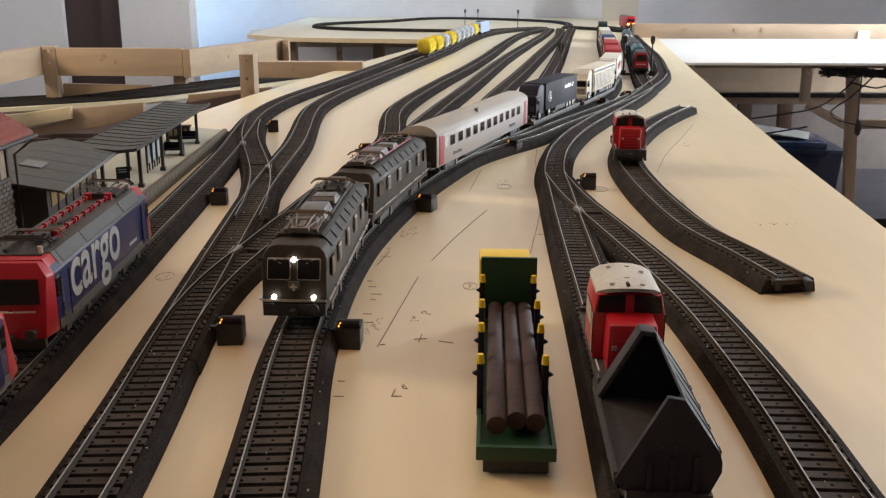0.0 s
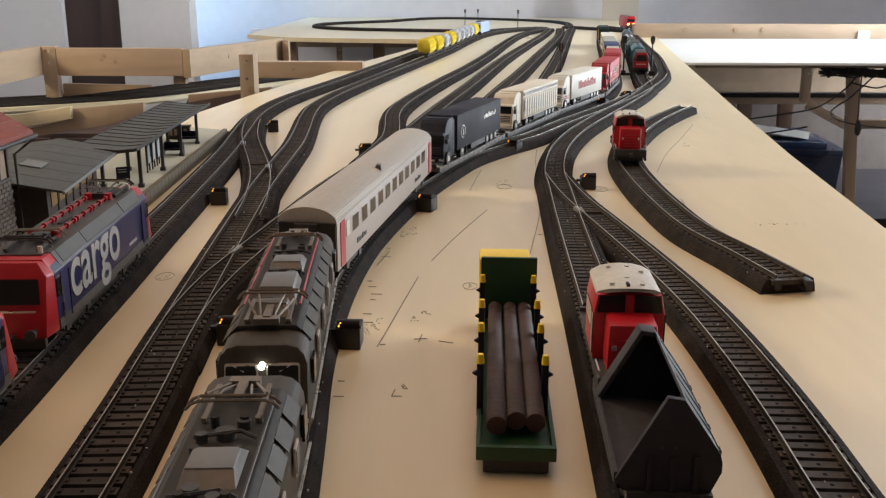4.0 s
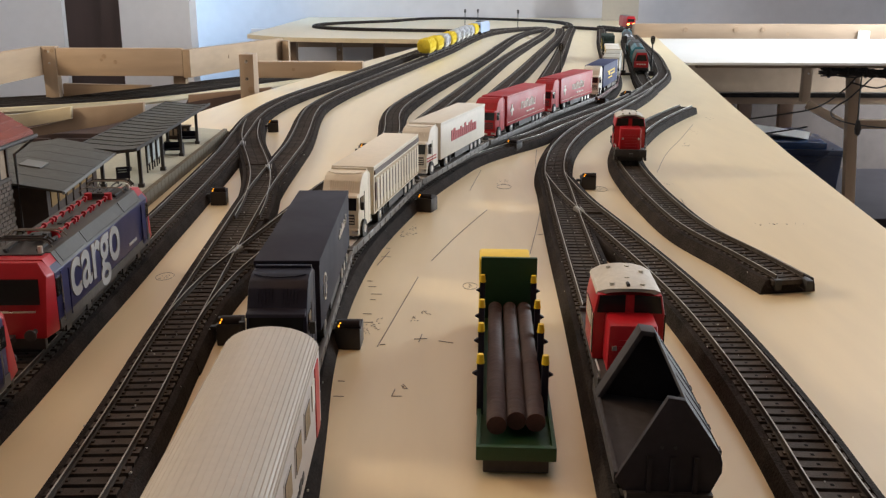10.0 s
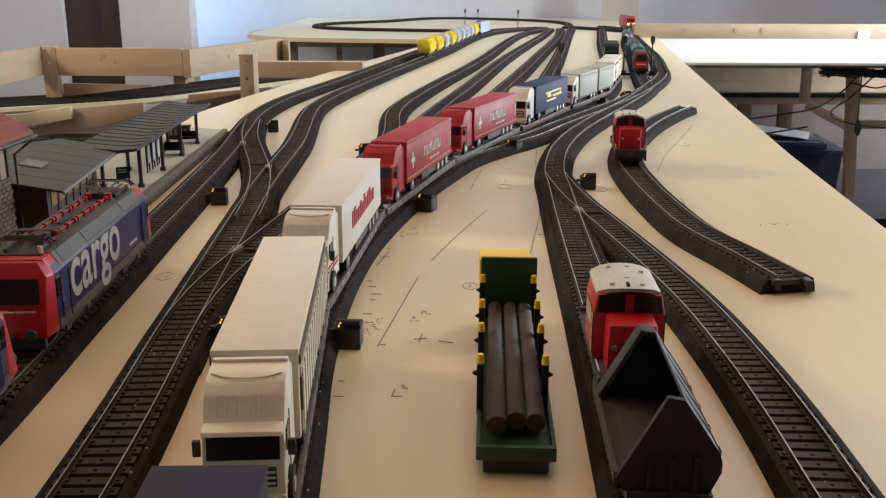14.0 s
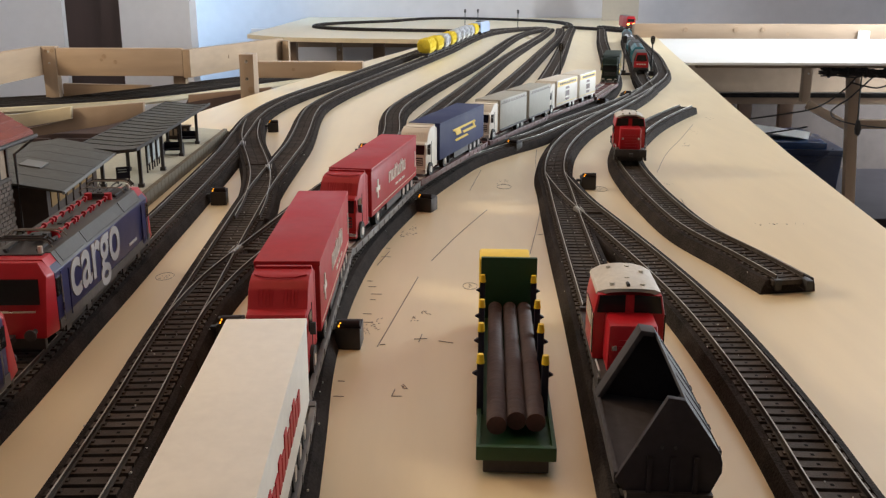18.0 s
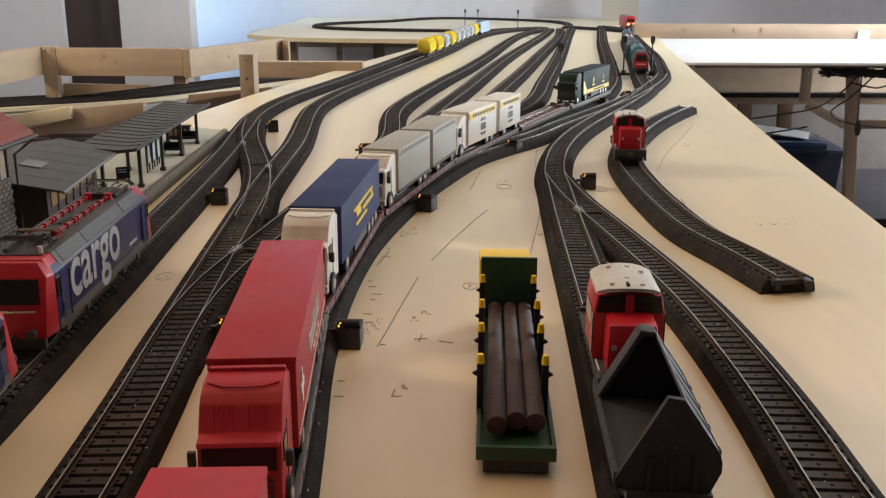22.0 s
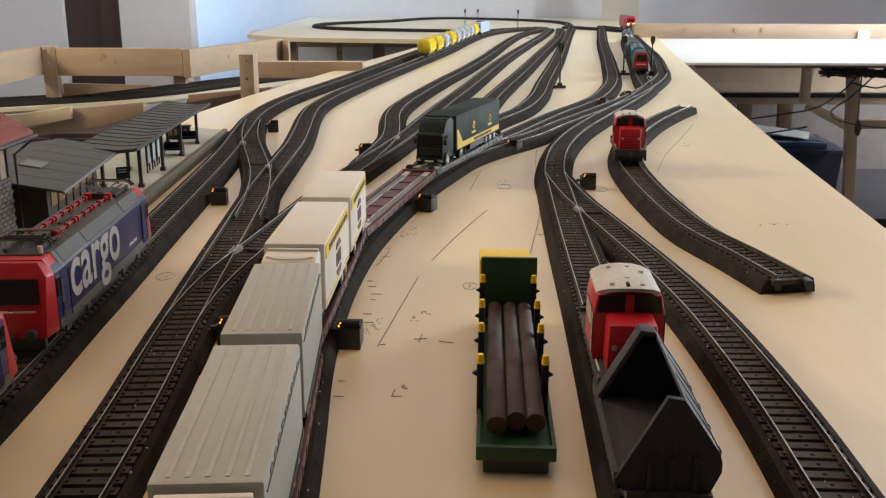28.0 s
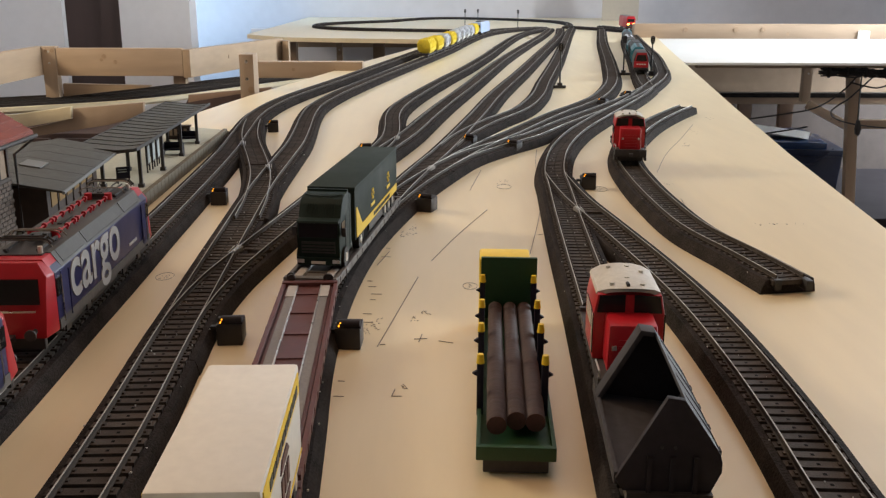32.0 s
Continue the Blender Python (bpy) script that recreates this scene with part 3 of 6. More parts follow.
        sh = part("shield", prism([(-0.0027, 0.0236), (0.0027, 0.0236), (0.0026, 0.0202), (0, 0.0184), (-0.0026, 0.0202)], e * L - 0.0004, e * L + 0.0006, "x"), ROOF_GREY, v, "grey shield with a cross")
        part("cross", box(e * L, e * L + e * 0.0009, -0.0005, 0.0005, 0.0193, 0.0229), CHROME, sh)
        part("cross", box(e * L, e * L + e * 0.0010, -0.0018, 0.0018, 0.0207, 0.0216), CHROME, sh)
        part("buffer_beam", box(e * (L - 0.0005) - 0.0012, e * (L - 0.0005) + 0.0012, -0.0150, 0.0150, 0.0065, 0.0125, 0.0004), SOOT, v)
        buffers(e * (L + 0.0028), v, e)
        bogie(e * 0.046, v)
        pantograph(e * 0.050, 0.0420, v, e, PALE_METAL, 0.0008)
    part("underframe", box(-0.028, 0.028, -0.013, 0.013, 0.003, 0.009, 0.001), BLACK, v)
    return v


def coach():
    v = thing("passenger_coach", "pale grey passenger coach with red door ends and dark windows", "railway coach")
    L, W = 0.148, 0.0165
    n = 14
    arc = [(W * math.cos(a), 0.0355 + 0.0085 * math.sin(a)) for a in [math.pi * k / n for k in range(n + 1)]]
    part("body", prism([(-W, 0.0085), (W, 0.0085), (W, 0.0355), (-W, 0.0355)], -L, L, "x", 0.0006), COACH_SIDE, v)
    part("roof", prism(arc, -L - 0.0004, L + 0.0004, "x", 0.0004), COACH_ROOF, v, "rounded pale grey roof with fine ribs")
    for k in range(1, 26):
        a = math.pi * k / 26
        y, z = W * math.cos(a), 0.0355 + 0.0085 * math.sin(a)
        part("roof_rib", box(-L, L, y - 0.00015, y + 0.00025, z - 0.0003, z + 0.00003), COACH_ROOF, v)
    for s in (-1, 1):
        for k in range(11):
            x = -0.1085 + k * 0.0217
            w = part("window", box(x - 0.0068, x + 0.0068, s * W - 0.0003, s * W + 0.0003, 0.0225, 0.0325, 0.0002), COACH_SIDE, v)
            part("pane", box(x - 0.0060, x + 0.0060, s * (W + 0.0001) - 0.0004, s * (W + 0.0001) + 0.0004, 0.0232, 0.0318), GLASS, w)
        for e in (-1, 1):
            part("door", box(e * 0.137 - 0.005, e * 0.137 + 0.005, s * W - 0.0004, s * W + 0.0004, 0.0095, 0.0345), REDL, v, "red end door")
            part("number_panel", box(e * 0.126 - 0.0035, e * 0.126 + 0.0035, s * W - 0.0004, s * W + 0.0004, 0.0235, 0.0325), WHITEP, v)
        for k in range(2):
            x = 0.095 if k else -0.085
            for j in range(4):
                part("lettering_bar", box(x - 0.012 + 0.006 * j, x - 0.0075 + 0.006 * j, s * W - 0.0003, s * W + 0.0003, 0.0135, 0.0135 + 0.0022 + 0.0008 * (j % 2)), SOOT, v)
    for e in (-1, 1):
        part("end_wall", box(e * (L + 0.0004) - 0.0006, e * (L + 0.0004) + 0.0006, -0.0158, 0.0158, 0.0090, 0.0352, 0.0003), ROOF_DARK, v, "dark end wall")
        part("gangway", box(e * L - 0.002, e * L + 0.004, -0.0065, 0.0065, 0.0095, 0.0355, 0.0008), SOOT, v)
        part("end_lamp", box(e * L - 0.0005, e * L + 0.0008, -0.0135, -0.0110, 0.0125, 0.0150), SOOT, v)
        buffers(e * (L + 0.003), v, e)
        bogie(e * 0.105, v)
    part("roof_vent", prism([(0.0080, 0.0412), (0.0135, 0.0385), (0.0125, 0.0442), (0.0098, 0.0452)], 0.0185, 0.0240, "x", 0.0003), TREAD, v, "grey roof ventilator")
    part("underframe", box(-0.06, 0.06, -0.012, 0.012, 0.004, 0.0095, 0.001), BLACK, v)
    return v


def low_wagon(m, name="grey"):
    v = thing("low_floor_wagon", "%s low-floor truck-carrying wagon with small wheels" % name, "railway wagon", "truck wagons")
    L, W = 0.1035, 0.0145
    part("deck", box(-L, L, -0.0120, 0.0120, 0.0030, 0.0046), m, v)
    for s in (-1, 1):
        part("side_beam", box(-L, L, s * 0.0136 - 0.0010, s * 0.0136 + 0.0010, 0.0018, 0.0062, 0.0003), m, v)
        part("runway_edge", box(-L + 0.001, L - 0.001, s * 0.0061 - 0.0003, s * 0.0061 + 0.0003, 0.0045, 0.0056), CHROME, v, "pale runway edge")
        part("wheel_strip", box(-L + 0.001, L - 0.001, s * 0.0083 - 0.0022, s * 0.0083 + 0.0022, 0.0045, 0.0051), TREAD if m is OXIDE else WAGON_GREY, v, "grey wheel runway")
        for k in range(14):
            x = -L + 0.008 + k * 0.0147
            part("stake_pocket", box(x - 0.0009, x + 0.0009, s * 0.0146 - 0.0003, s * 0.0146 + 0.0003, 0.0024, 0.0056), m, v)
    for k in range(7):
        x = -0.088 + k * 0.0293
        part("cross_rib", box(x - 0.0012, x + 0.0012, -0.0058, 0.0058, 0.0045, 0.0052), m, v)
    for e in (-1, 1):
        part("end_beam", box(e * L - 0.0022, e * L + 0.0022, -0.0146, 0.0146, 0.0028, 0.0068, 0.0004), m, v)
        for s in (-1, 1):
            part("end_plate", box(e * (L - 0.012) - 0.009, e * (L - 0.012) + 0.009, s * 0.0084 - 0.0024, s * 0.0084 + 0.0024, 0.0050, 0.0055), ENDPLATE, v, "pale end plate")
        for y in (-0.0100, 0.0100):
            part("buffer", cyl(e * (L + 0.003), y, 0.0078, 0.0022, 0.0015, "x", 12), SOOT, v)
        for off in (0.020, 0.034, 0.048):
            wheelset(e * (L - off), 0.0022, v, 0.0082)
    return v


def road_wheels(x, parent, r=0.0058, z0=0.0051, half=0.0115):
    for s in (-1, 1):
        w = part("wheel", cyl(x, s * half, z0 + r, r, 0.0042, "y", 20), TYRE, parent)
        part("rim", cyl(x, s * (half + 0.0018), z0 + r, r * 0.46, 0.0012, "y", 14), CHROME, w, "silver wheel rim")


def cab(x1, mat_cab, parent, high=0.0452, stripe=None):
    """A forward-control cab whose front stands at x1, with a ribbed air deflector on its roof."""
    W = 0.0121
    x0 = x1 - 0.0255
    side = [(x0, 0.0105), (x1, 0.0105), (x1 + 0.0004, 0.0235), (x1 - 0.0012, 0.0325), (x1 - 0.0034, 0.0337), (x1 - 0.0078, high - 0.0042), (x1 - 0.0112, high - 0.0016), (x1 - 0.0155, high - 0.0003), (x0, high)]
    c = part("cab", prism(side, -W, W, "y", 0.0010), mat_cab, parent)
    for s in (-1, 1):
        for k in range(5):
            y = s * (0.0022 + 0.0014 * k)
            part("deflector_rib", tube([(x1 - 0.0044, y, 0.0350), (x1 - 0.0076, y, high - 0.0042)], 0.00034, 5), mat_cab, c)
    part("deflector_lip", tube([(x1 - 0.0150, -W + 0.0016, high - 0.0002), (x1 - 0.0128, -W * 0.5, high - 0.0006), (x1 - 0.0122, 0, high - 0.0007), (x1 - 0.0128, W * 0.5, high - 0.0006), (x1 - 0.0150, W - 0.0016, high - 0.0002)], 0.0003, 6), mat_cab, c)
    part("windscreen", prism([(x1 + 0.0007, 0.0240), (x1 + 0.0001, 0.0240), (x1 - 0.0013, 0.0320), (x1 - 0.0005, 0.0320)], -W + 0.0014, W - 0.0014, "y"), GLASS, c, "dark windscreen")
    part("sun_visor", prism([(x1 - 0.0014, 0.0318), (x1 + 0.0022, 0.0322), (x1 + 0.0014, 0.0334), (x1 - 0.0038, 0.0342)], -W + 0.0004, W - 0.0004, "y", 0.0003), mat_cab, c)
    part("grille", box(x1 - 0.0004, x1 + 0.0007, -0.0095, 0.0095, 0.0150, 0.0215), SOOT, c, "dark radiator grille")
    for k in range(3):
        part("grille_bar", box(x1 - 0.0002, x1 + 0.0010, -0.0092, 0.0092, 0.0160 + 0.0018 * k, 0.0166 + 0.0018 * k), mat_cab, c)
    part("bumper", box(x1 - 0.003, x1 + 0.0012, -W, W, 0.0080, 0.0125, 0.0006), mat_cab, c)
    part("deflector_rim", box(x0 + 0.0001, x0 + 0.0022, -W + 0.0005, W - 0.0005, high - 0.0010, high + 0.0010, 0.0004), mat_cab, c)
    for s in (-1, 1):
        part("side_window", box(x1 - 0.0115, x1 - 0.0040, s * W - 0.0002, s * W + 0.0004, 0.0245, 0.0315), GLASS, c)
        part("door_seam", box(x1 - 0.0142, x1 - 0.0139, s * W - 0.0002, s * W + 0.0003, 0.0130, 0.0335), SOOT, c)
        part("mirror", box(x1 - 0.0035, x1 - 0.0018, s * 0.0140 - 0.0012, s * 0.0140 + 0.0012, 0.0240, 0.0290, 0.0003), BLACK, c)
        part("headlight", box(x1 + 0.0004, x1 + 0.0015, s * 0.0100 - 0.0020, s * 0.0100 + 0.0020, 0.0095, 0.0115), CHROME, c)
        part("side_fairing", prism([(x0 - 0.0040, 0.0110), (x0 + 0.0005, 0.0110), (x0 + 0.0005, high - 0.001), (x0 - 0.0040, high - 0.003)], s * (W - 0.0005) - 0.0005, s * (W - 0.0005) + 0.0005, "y"), mat_cab, c)
    part("step_panel", box(x1 - 0.014, x1 - 0.004, -W - 0.0004, W + 0.0004, 0.0108, 0.0145), mat_cab, c)
    part("number_bar", box(x1 + 0.0008, x1 + 0.0016, -0.0040, 0.0040, 0.0090, 0.0105), WHITEP, c)
    if stripe:
        for z in (0.0172, 0.0196):
            part("stripe", box(x1 - 0.0252, x1 - 0.0008, -W - 0.0003, W + 0.0003, z, z + 0.0010), stripe, c)
    road_wheels(x1 - 0.0090, parent)
    return c


def trailer(x0, x1, mat_side, mat_roof, parent, art=None, art_mat=None, axles=3, art2=None):
    W, Z0, Z1 = 0.0139, 0.0140, 0.0452
    b = part("trailer_box", box(x0, x1, -W, W, Z0, Z1, 0.0007), mat_side, parent)
    part("trailer_roof", box(x0 - 0.0002, x1 + 0.0002, -W - 0.0002, W + 0.0002, Z1 - 0.0018, Z1 + 0.0005, 0.0005), mat_roof, b)
    part("chassis", box(x0 + 0.002, x1 - 0.006, -0.0050, 0.0050, 0.0105, 0.0142), SOOT, parent)
    for s in (-1, 1):
        part("side_skirt", box(x0 + 0.045, x1 - 0.045, s * 0.0125 - 0.0006, s * 0.0125 + 0.0006, 0.0085, 0.0140), SOOT, parent)
        part("underrun_bar", box(x0, x0 + 0.0015, s * 0.006 - 0.006, s * 0.006 + 0.006, 0.0070, 0.0090), SOOT, parent)
        part("support_leg", box(x1 - 0.042, x1 - 0.039, s * 0.009 - 0.001, s * 0.009 + 0.001, 0.0052, 0.0140), SOOT, parent)
    for k in range(axles):
        road_wheels(x0 + 0.018 + k * 0.0145, parent)
    return b


def bars_on_side(x, n, w, gap, z, h, m, b, W=0.0139, tall=(0, 0.0012, 0, 0.0018)):
    """Plain bars in place of a trade name, on both sides of a box."""
    for s in (-1, 1):
        for k in range(n):
            xx = x - s * (k - (n - 1) / 2) * (w + gap)
            part("lettering_bar", box(xx - w / 2, xx + w / 2, s * W - 0.0004, s * W + 0.0004, z, z + h + tall[k % len(tall)]), m, b)


def lorry(label, cab_mat, box_mat, roof_mat, art, stripe=None):
    """An articulated lorry; x = 0 lies 53 mm behind the trailer's front."""
    v = thing("articulated_lorry", label, "lorry", "lorries on the train")
    x1, x0 = 0.053, -0.091
    b = trailer(x0, x1, box_mat, roof_mat, v)
    cab(x1 + 0.0325, cab_mat, v, stripe=stripe)
    part("tractor_chassis", box(x1 - 0.030, x1 + 0.012, -0.008, 0.008, 0.009, 0.0125), SOOT, v)
    part("fuel_tank", cyl(x1 - 0.012, -0.0105, 0.0110, 0.0032, 0.012, "x", 12), CHROME, v)
    road_wheels(x1 - 0.016, v)
    art(v, b)
    return v


def art_navy(v, b):
    for s in (-1, 1):
        part("round_badge", cyl(0.036, s * 0.0139, 0.0290, 0.0062, 0.0008, "y", 24), CHROME, b, "pale ring badge")
        part("badge_centre", cyl(0.036, s * 0.0139, 0.0290, 0.0050, 0.0010, "y", 24), NAVY_ROOF, b)
        part("badge_bar", box(0.0352, 0.0368, s * 0.0139 - 0.0006, s * 0.0139 + 0.0006, 0.0255, 0.0325), CHROME, b)
    bars_on_side(-0.050, 8, 0.0040, 0.0012, 0.0325, 0.0028, CHROME, b)


def art_letters(v, b):
    for s in (-1, 1):
        # upright bars and dark gaps stand in for tall letters on the panel
        for k in range(15):
            x = -0.084 + k * 0.0092
            part("side_post", box(x - 0.0026, x + 0.0026, s * 0.0139 - 0.0010, s * 0.0139 + 0.0010, 0.0170, 0.0370), CREAM, b)
            part("arch_shade", box(x + 0.0034, x + 0.0058, s * 0.0139 - 0.0008, s * 0.0139 + 0.0008, 0.0210 + 0.001 * (k % 3), 0.0350), DARKBROWN, b)
        part("upper_opening", box(-0.0885, 0.0505, s * 0.0139 - 0.0005, s * 0.0139 + 0.0005, 0.0155, 0.0385), TANSIDE, b, "tan side panel")
        part("top_band", box(-0.0900, 0.0520, s * 0.0139 - 0.0007, s * 0.0139 + 0.0007, 0.0400, 0.0430), DARKBROWN, b, "dark brown top band")


def art_white(v, b):
    bars_on_side(-0.018, 12, 0.0052, 0.0017, 0.0255, 0.0075, REDP, b, tall=(0.002, 0.003, 0, 0, 0.002, 0, 0.0035, 0))


def art_red(v, b):
    for s in (-1, 1):
        part("cross_badge", box(0.0355, 0.0385, s * 0.0139 - 0.0004, s * 0.0139 + 0.0004, 0.0235, 0.0355), WHITEP, b, "white cross badge")
        part("cross_badge", box(0.0320, 0.0420, s * 0.0139 - 0.0005, s * 0.0139 + 0.0005, 0.0280, 0.0310), WHITEP, b)
        part("corner_mark", box(-0.086, -0.084, s * 0.0139 - 0.0004, s * 0.0139 + 0.0004, 0.0220, 0.0340), WHITEP, b)
        part("pinstripe", box(-0.088, 0.050, s * 0.0139 - 0.0003, s * 0.0139 + 0.0003, 0.0172, 0.0175), CREAM, b)
    for s in (-1, 1):
        for k in range(6):
            xx = -0.022 - s * (k - 2.5) * 0.0092
            for q in (-1, 1):
                part("lettering_bar", box(xx + q * 0.0026 - 0.0009, xx + q * 0.0026 + 0.0009, s * 0.0139 - 0.0004, s * 0.0139 + 0.0004, 0.0270, 0.0345 + (0.002 if k in (2, 4) else 0)), WHITEP, b)
            part("lettering_bar", box(xx - 0.0030, xx + 0.0030, s * 0.0139 - 0.0003, s * 0.0139 + 0.0003, 0.0270 if k % 2 else 0.0330, 0.0285 if k % 2 else 0.0345), WHITEP, b)
    bars_on_side(-0.030, 3, 0.008, 0.003, 0.0215, 0.0014, WHITEP, b, tall=(0,))


def art_blue(v, b):
    for s in (-1, 1):
        for x0, x1, z0, z1 in ((-0.060, 0.012, 0.0330, 0.0350), (-0.062, -0.020, 0.0275, 0.0300), (-0.035, 0.005, 0.0235, 0.0255), (-0.012, 0.004, 0.0285, 0.0330), (-0.058, -0.052, 0.0290, 0.0350)):
            part("swoosh", prism([(x0, z0), (x1, z0), (x1 + 0.004, z1), (x0 + 0.004, z1)], s * 0.0139 - 0.0004, s * 0.0139 + 0.0004, "y"), YELLOW, b, "yellow slanted lettering shape")


def art_green(v, b):
    for s in (-1, 1):
        part("band", prism([(0.050, 0.0150), (-0.088, 0.0150), (-0.088, 0.0200), (0.034, 0.0200)], s * 0.0139 - 0.0004, s * 0.0139 + 0.0004, "y"), YELLOW, b, "yellow lower band")
        part("band", prism([(0.050, 0.0150), (0.034, 0.0200), (0.048, 0.0330), (0.051, 0.0330)], s * 0.0139 - 0.0004, s * 0.0139 + 0.0004, "y"), YELLOW, b)
        for x in (0.000, -0.055):
            for k in range(6):
                a = k * math.pi / 3
                part("flower_badge", cyl(x + 0.0028 * math.cos(a), s * 0.0139, 0.0310 + 0.0028 * math.sin(a), 0.0011, 0.0009, "y", 10), YELLOW, b)
            part("lettering_bar", box(x - 0.006, x + 0.006, s * 0.0139 - 0.0004, s * 0.0139 + 0.0004, 0.0235, 0.0255), YELLOW, b)
    bars_on_side(-0.03, 10, 0.0045, 0.0014, 0.0163, 0.0022, GREENC, b, W=0.0141, tall=(0,))


def drawbar_lorry(label, cab_mat, box_mat, spans, arty):
    v = thing("drawbar_lorry", label, "lorry", "lorries on the train")
    for i, (x0, x1) in enumerate(spans):
        W, Z0, Z1 = 0.0140, 0.0120, 0.0440
        b = part("cargo_box", box(x0, x1, -W, W, Z0, Z1, 0.0011), box_mat, v)
        if arty == "grey":
            for y in (-0.0095, -0.0048, 0.0, 0.0048, 0.0095):
                part("roof_rib", box(x0 + 0.003, x1 - 0.003, y - 0.0006, y + 0.0006, Z1 - 0.0003, Z1 + 0.0002), box_mat, b)
            for s in (-1, 1):
                part("box_seam", box(x0 + 0.003, x1 - 0.003, s * W - 0.0003, s * W + 0.0003, 0.0395, 0.0399), SOOT, b)
                for k in range(9):
                    x = x0 + 0.012 + k * (x1 - x0 - 0.024) / 8
                    part("lettering_bar", box(x - 0.0022, x + 0.0022, s * W - 0.0003, s * W + 0.0003, 0.0404, 0.0418), TREAD, b)
                part("lower_rail", box(x0 + 0.001, x1 - 0.001, s * W - 0.0005, s * W + 0.0005, 0.0120, 0.0140), SOOT, b)
        else:
            for s in (-1, 1):
                part("yellow_band", box(x0 + 0.004, x1 - 0.002, s * W - 0.0004, s * W + 0.0004, 0.0362, 0.0425), YELLOW, b)
                for k in range(10):
                    x = x0 + 0.012 + k * (x1 - x0 - 0.022) / 9.5
                    part("lettering_bar", box(x - 0.0024, x + 0.0024, s * W - 0.0006, s * W + 0.0006, 0.0378, 0.0406), SOOT, b)
                mid = (x0 + x1) / 2
                for k in (-1, 0, 1):
                    part("badge_bar", box(mid + 0.0056 * k - 0.0020, mid + 0.0056 * k + 0.0020, s * W - 0.0004, s * W + 0.0004, 0.0222, 0.0288), MAROON, b, "dark red badge shape")
                for z, h in ((0.0310, 0.0030), (0.0200, -0.0030)):
                    part("badge_wing", prism([(mid - 0.0088, z), (mid + 0.0088, z), (mid + 0.0052, z + h), (mid - 0.0052, z + h)], s * W - 0.0004, s * W + 0.0004, "y"), MAROON, b)
                part("seam", box(x0 + 0.001, x1 - 0.001, s * W - 0.0003, s * W + 0.0003, 0.0150, 0.0155), YELLOW, b)
        part("chassis", box(x0 + 0.002, x1 - 0.002, -0.006, 0.006, 0.0085, 0.0122), SOOT, v)
        road_wheels(x0 + 0.015, v)
        road_wheels(x0 + 0.030 if i == 0 else x1 - 0.018, v)
    part("drawbar", box(spans[1][1], spans[0][0], -0.0015, 0.0015, 0.0085, 0.0105), SOOT, v)
    cab(spans[0][1] + 0.0275, cab_mat, v, high=0.0415)
    return v


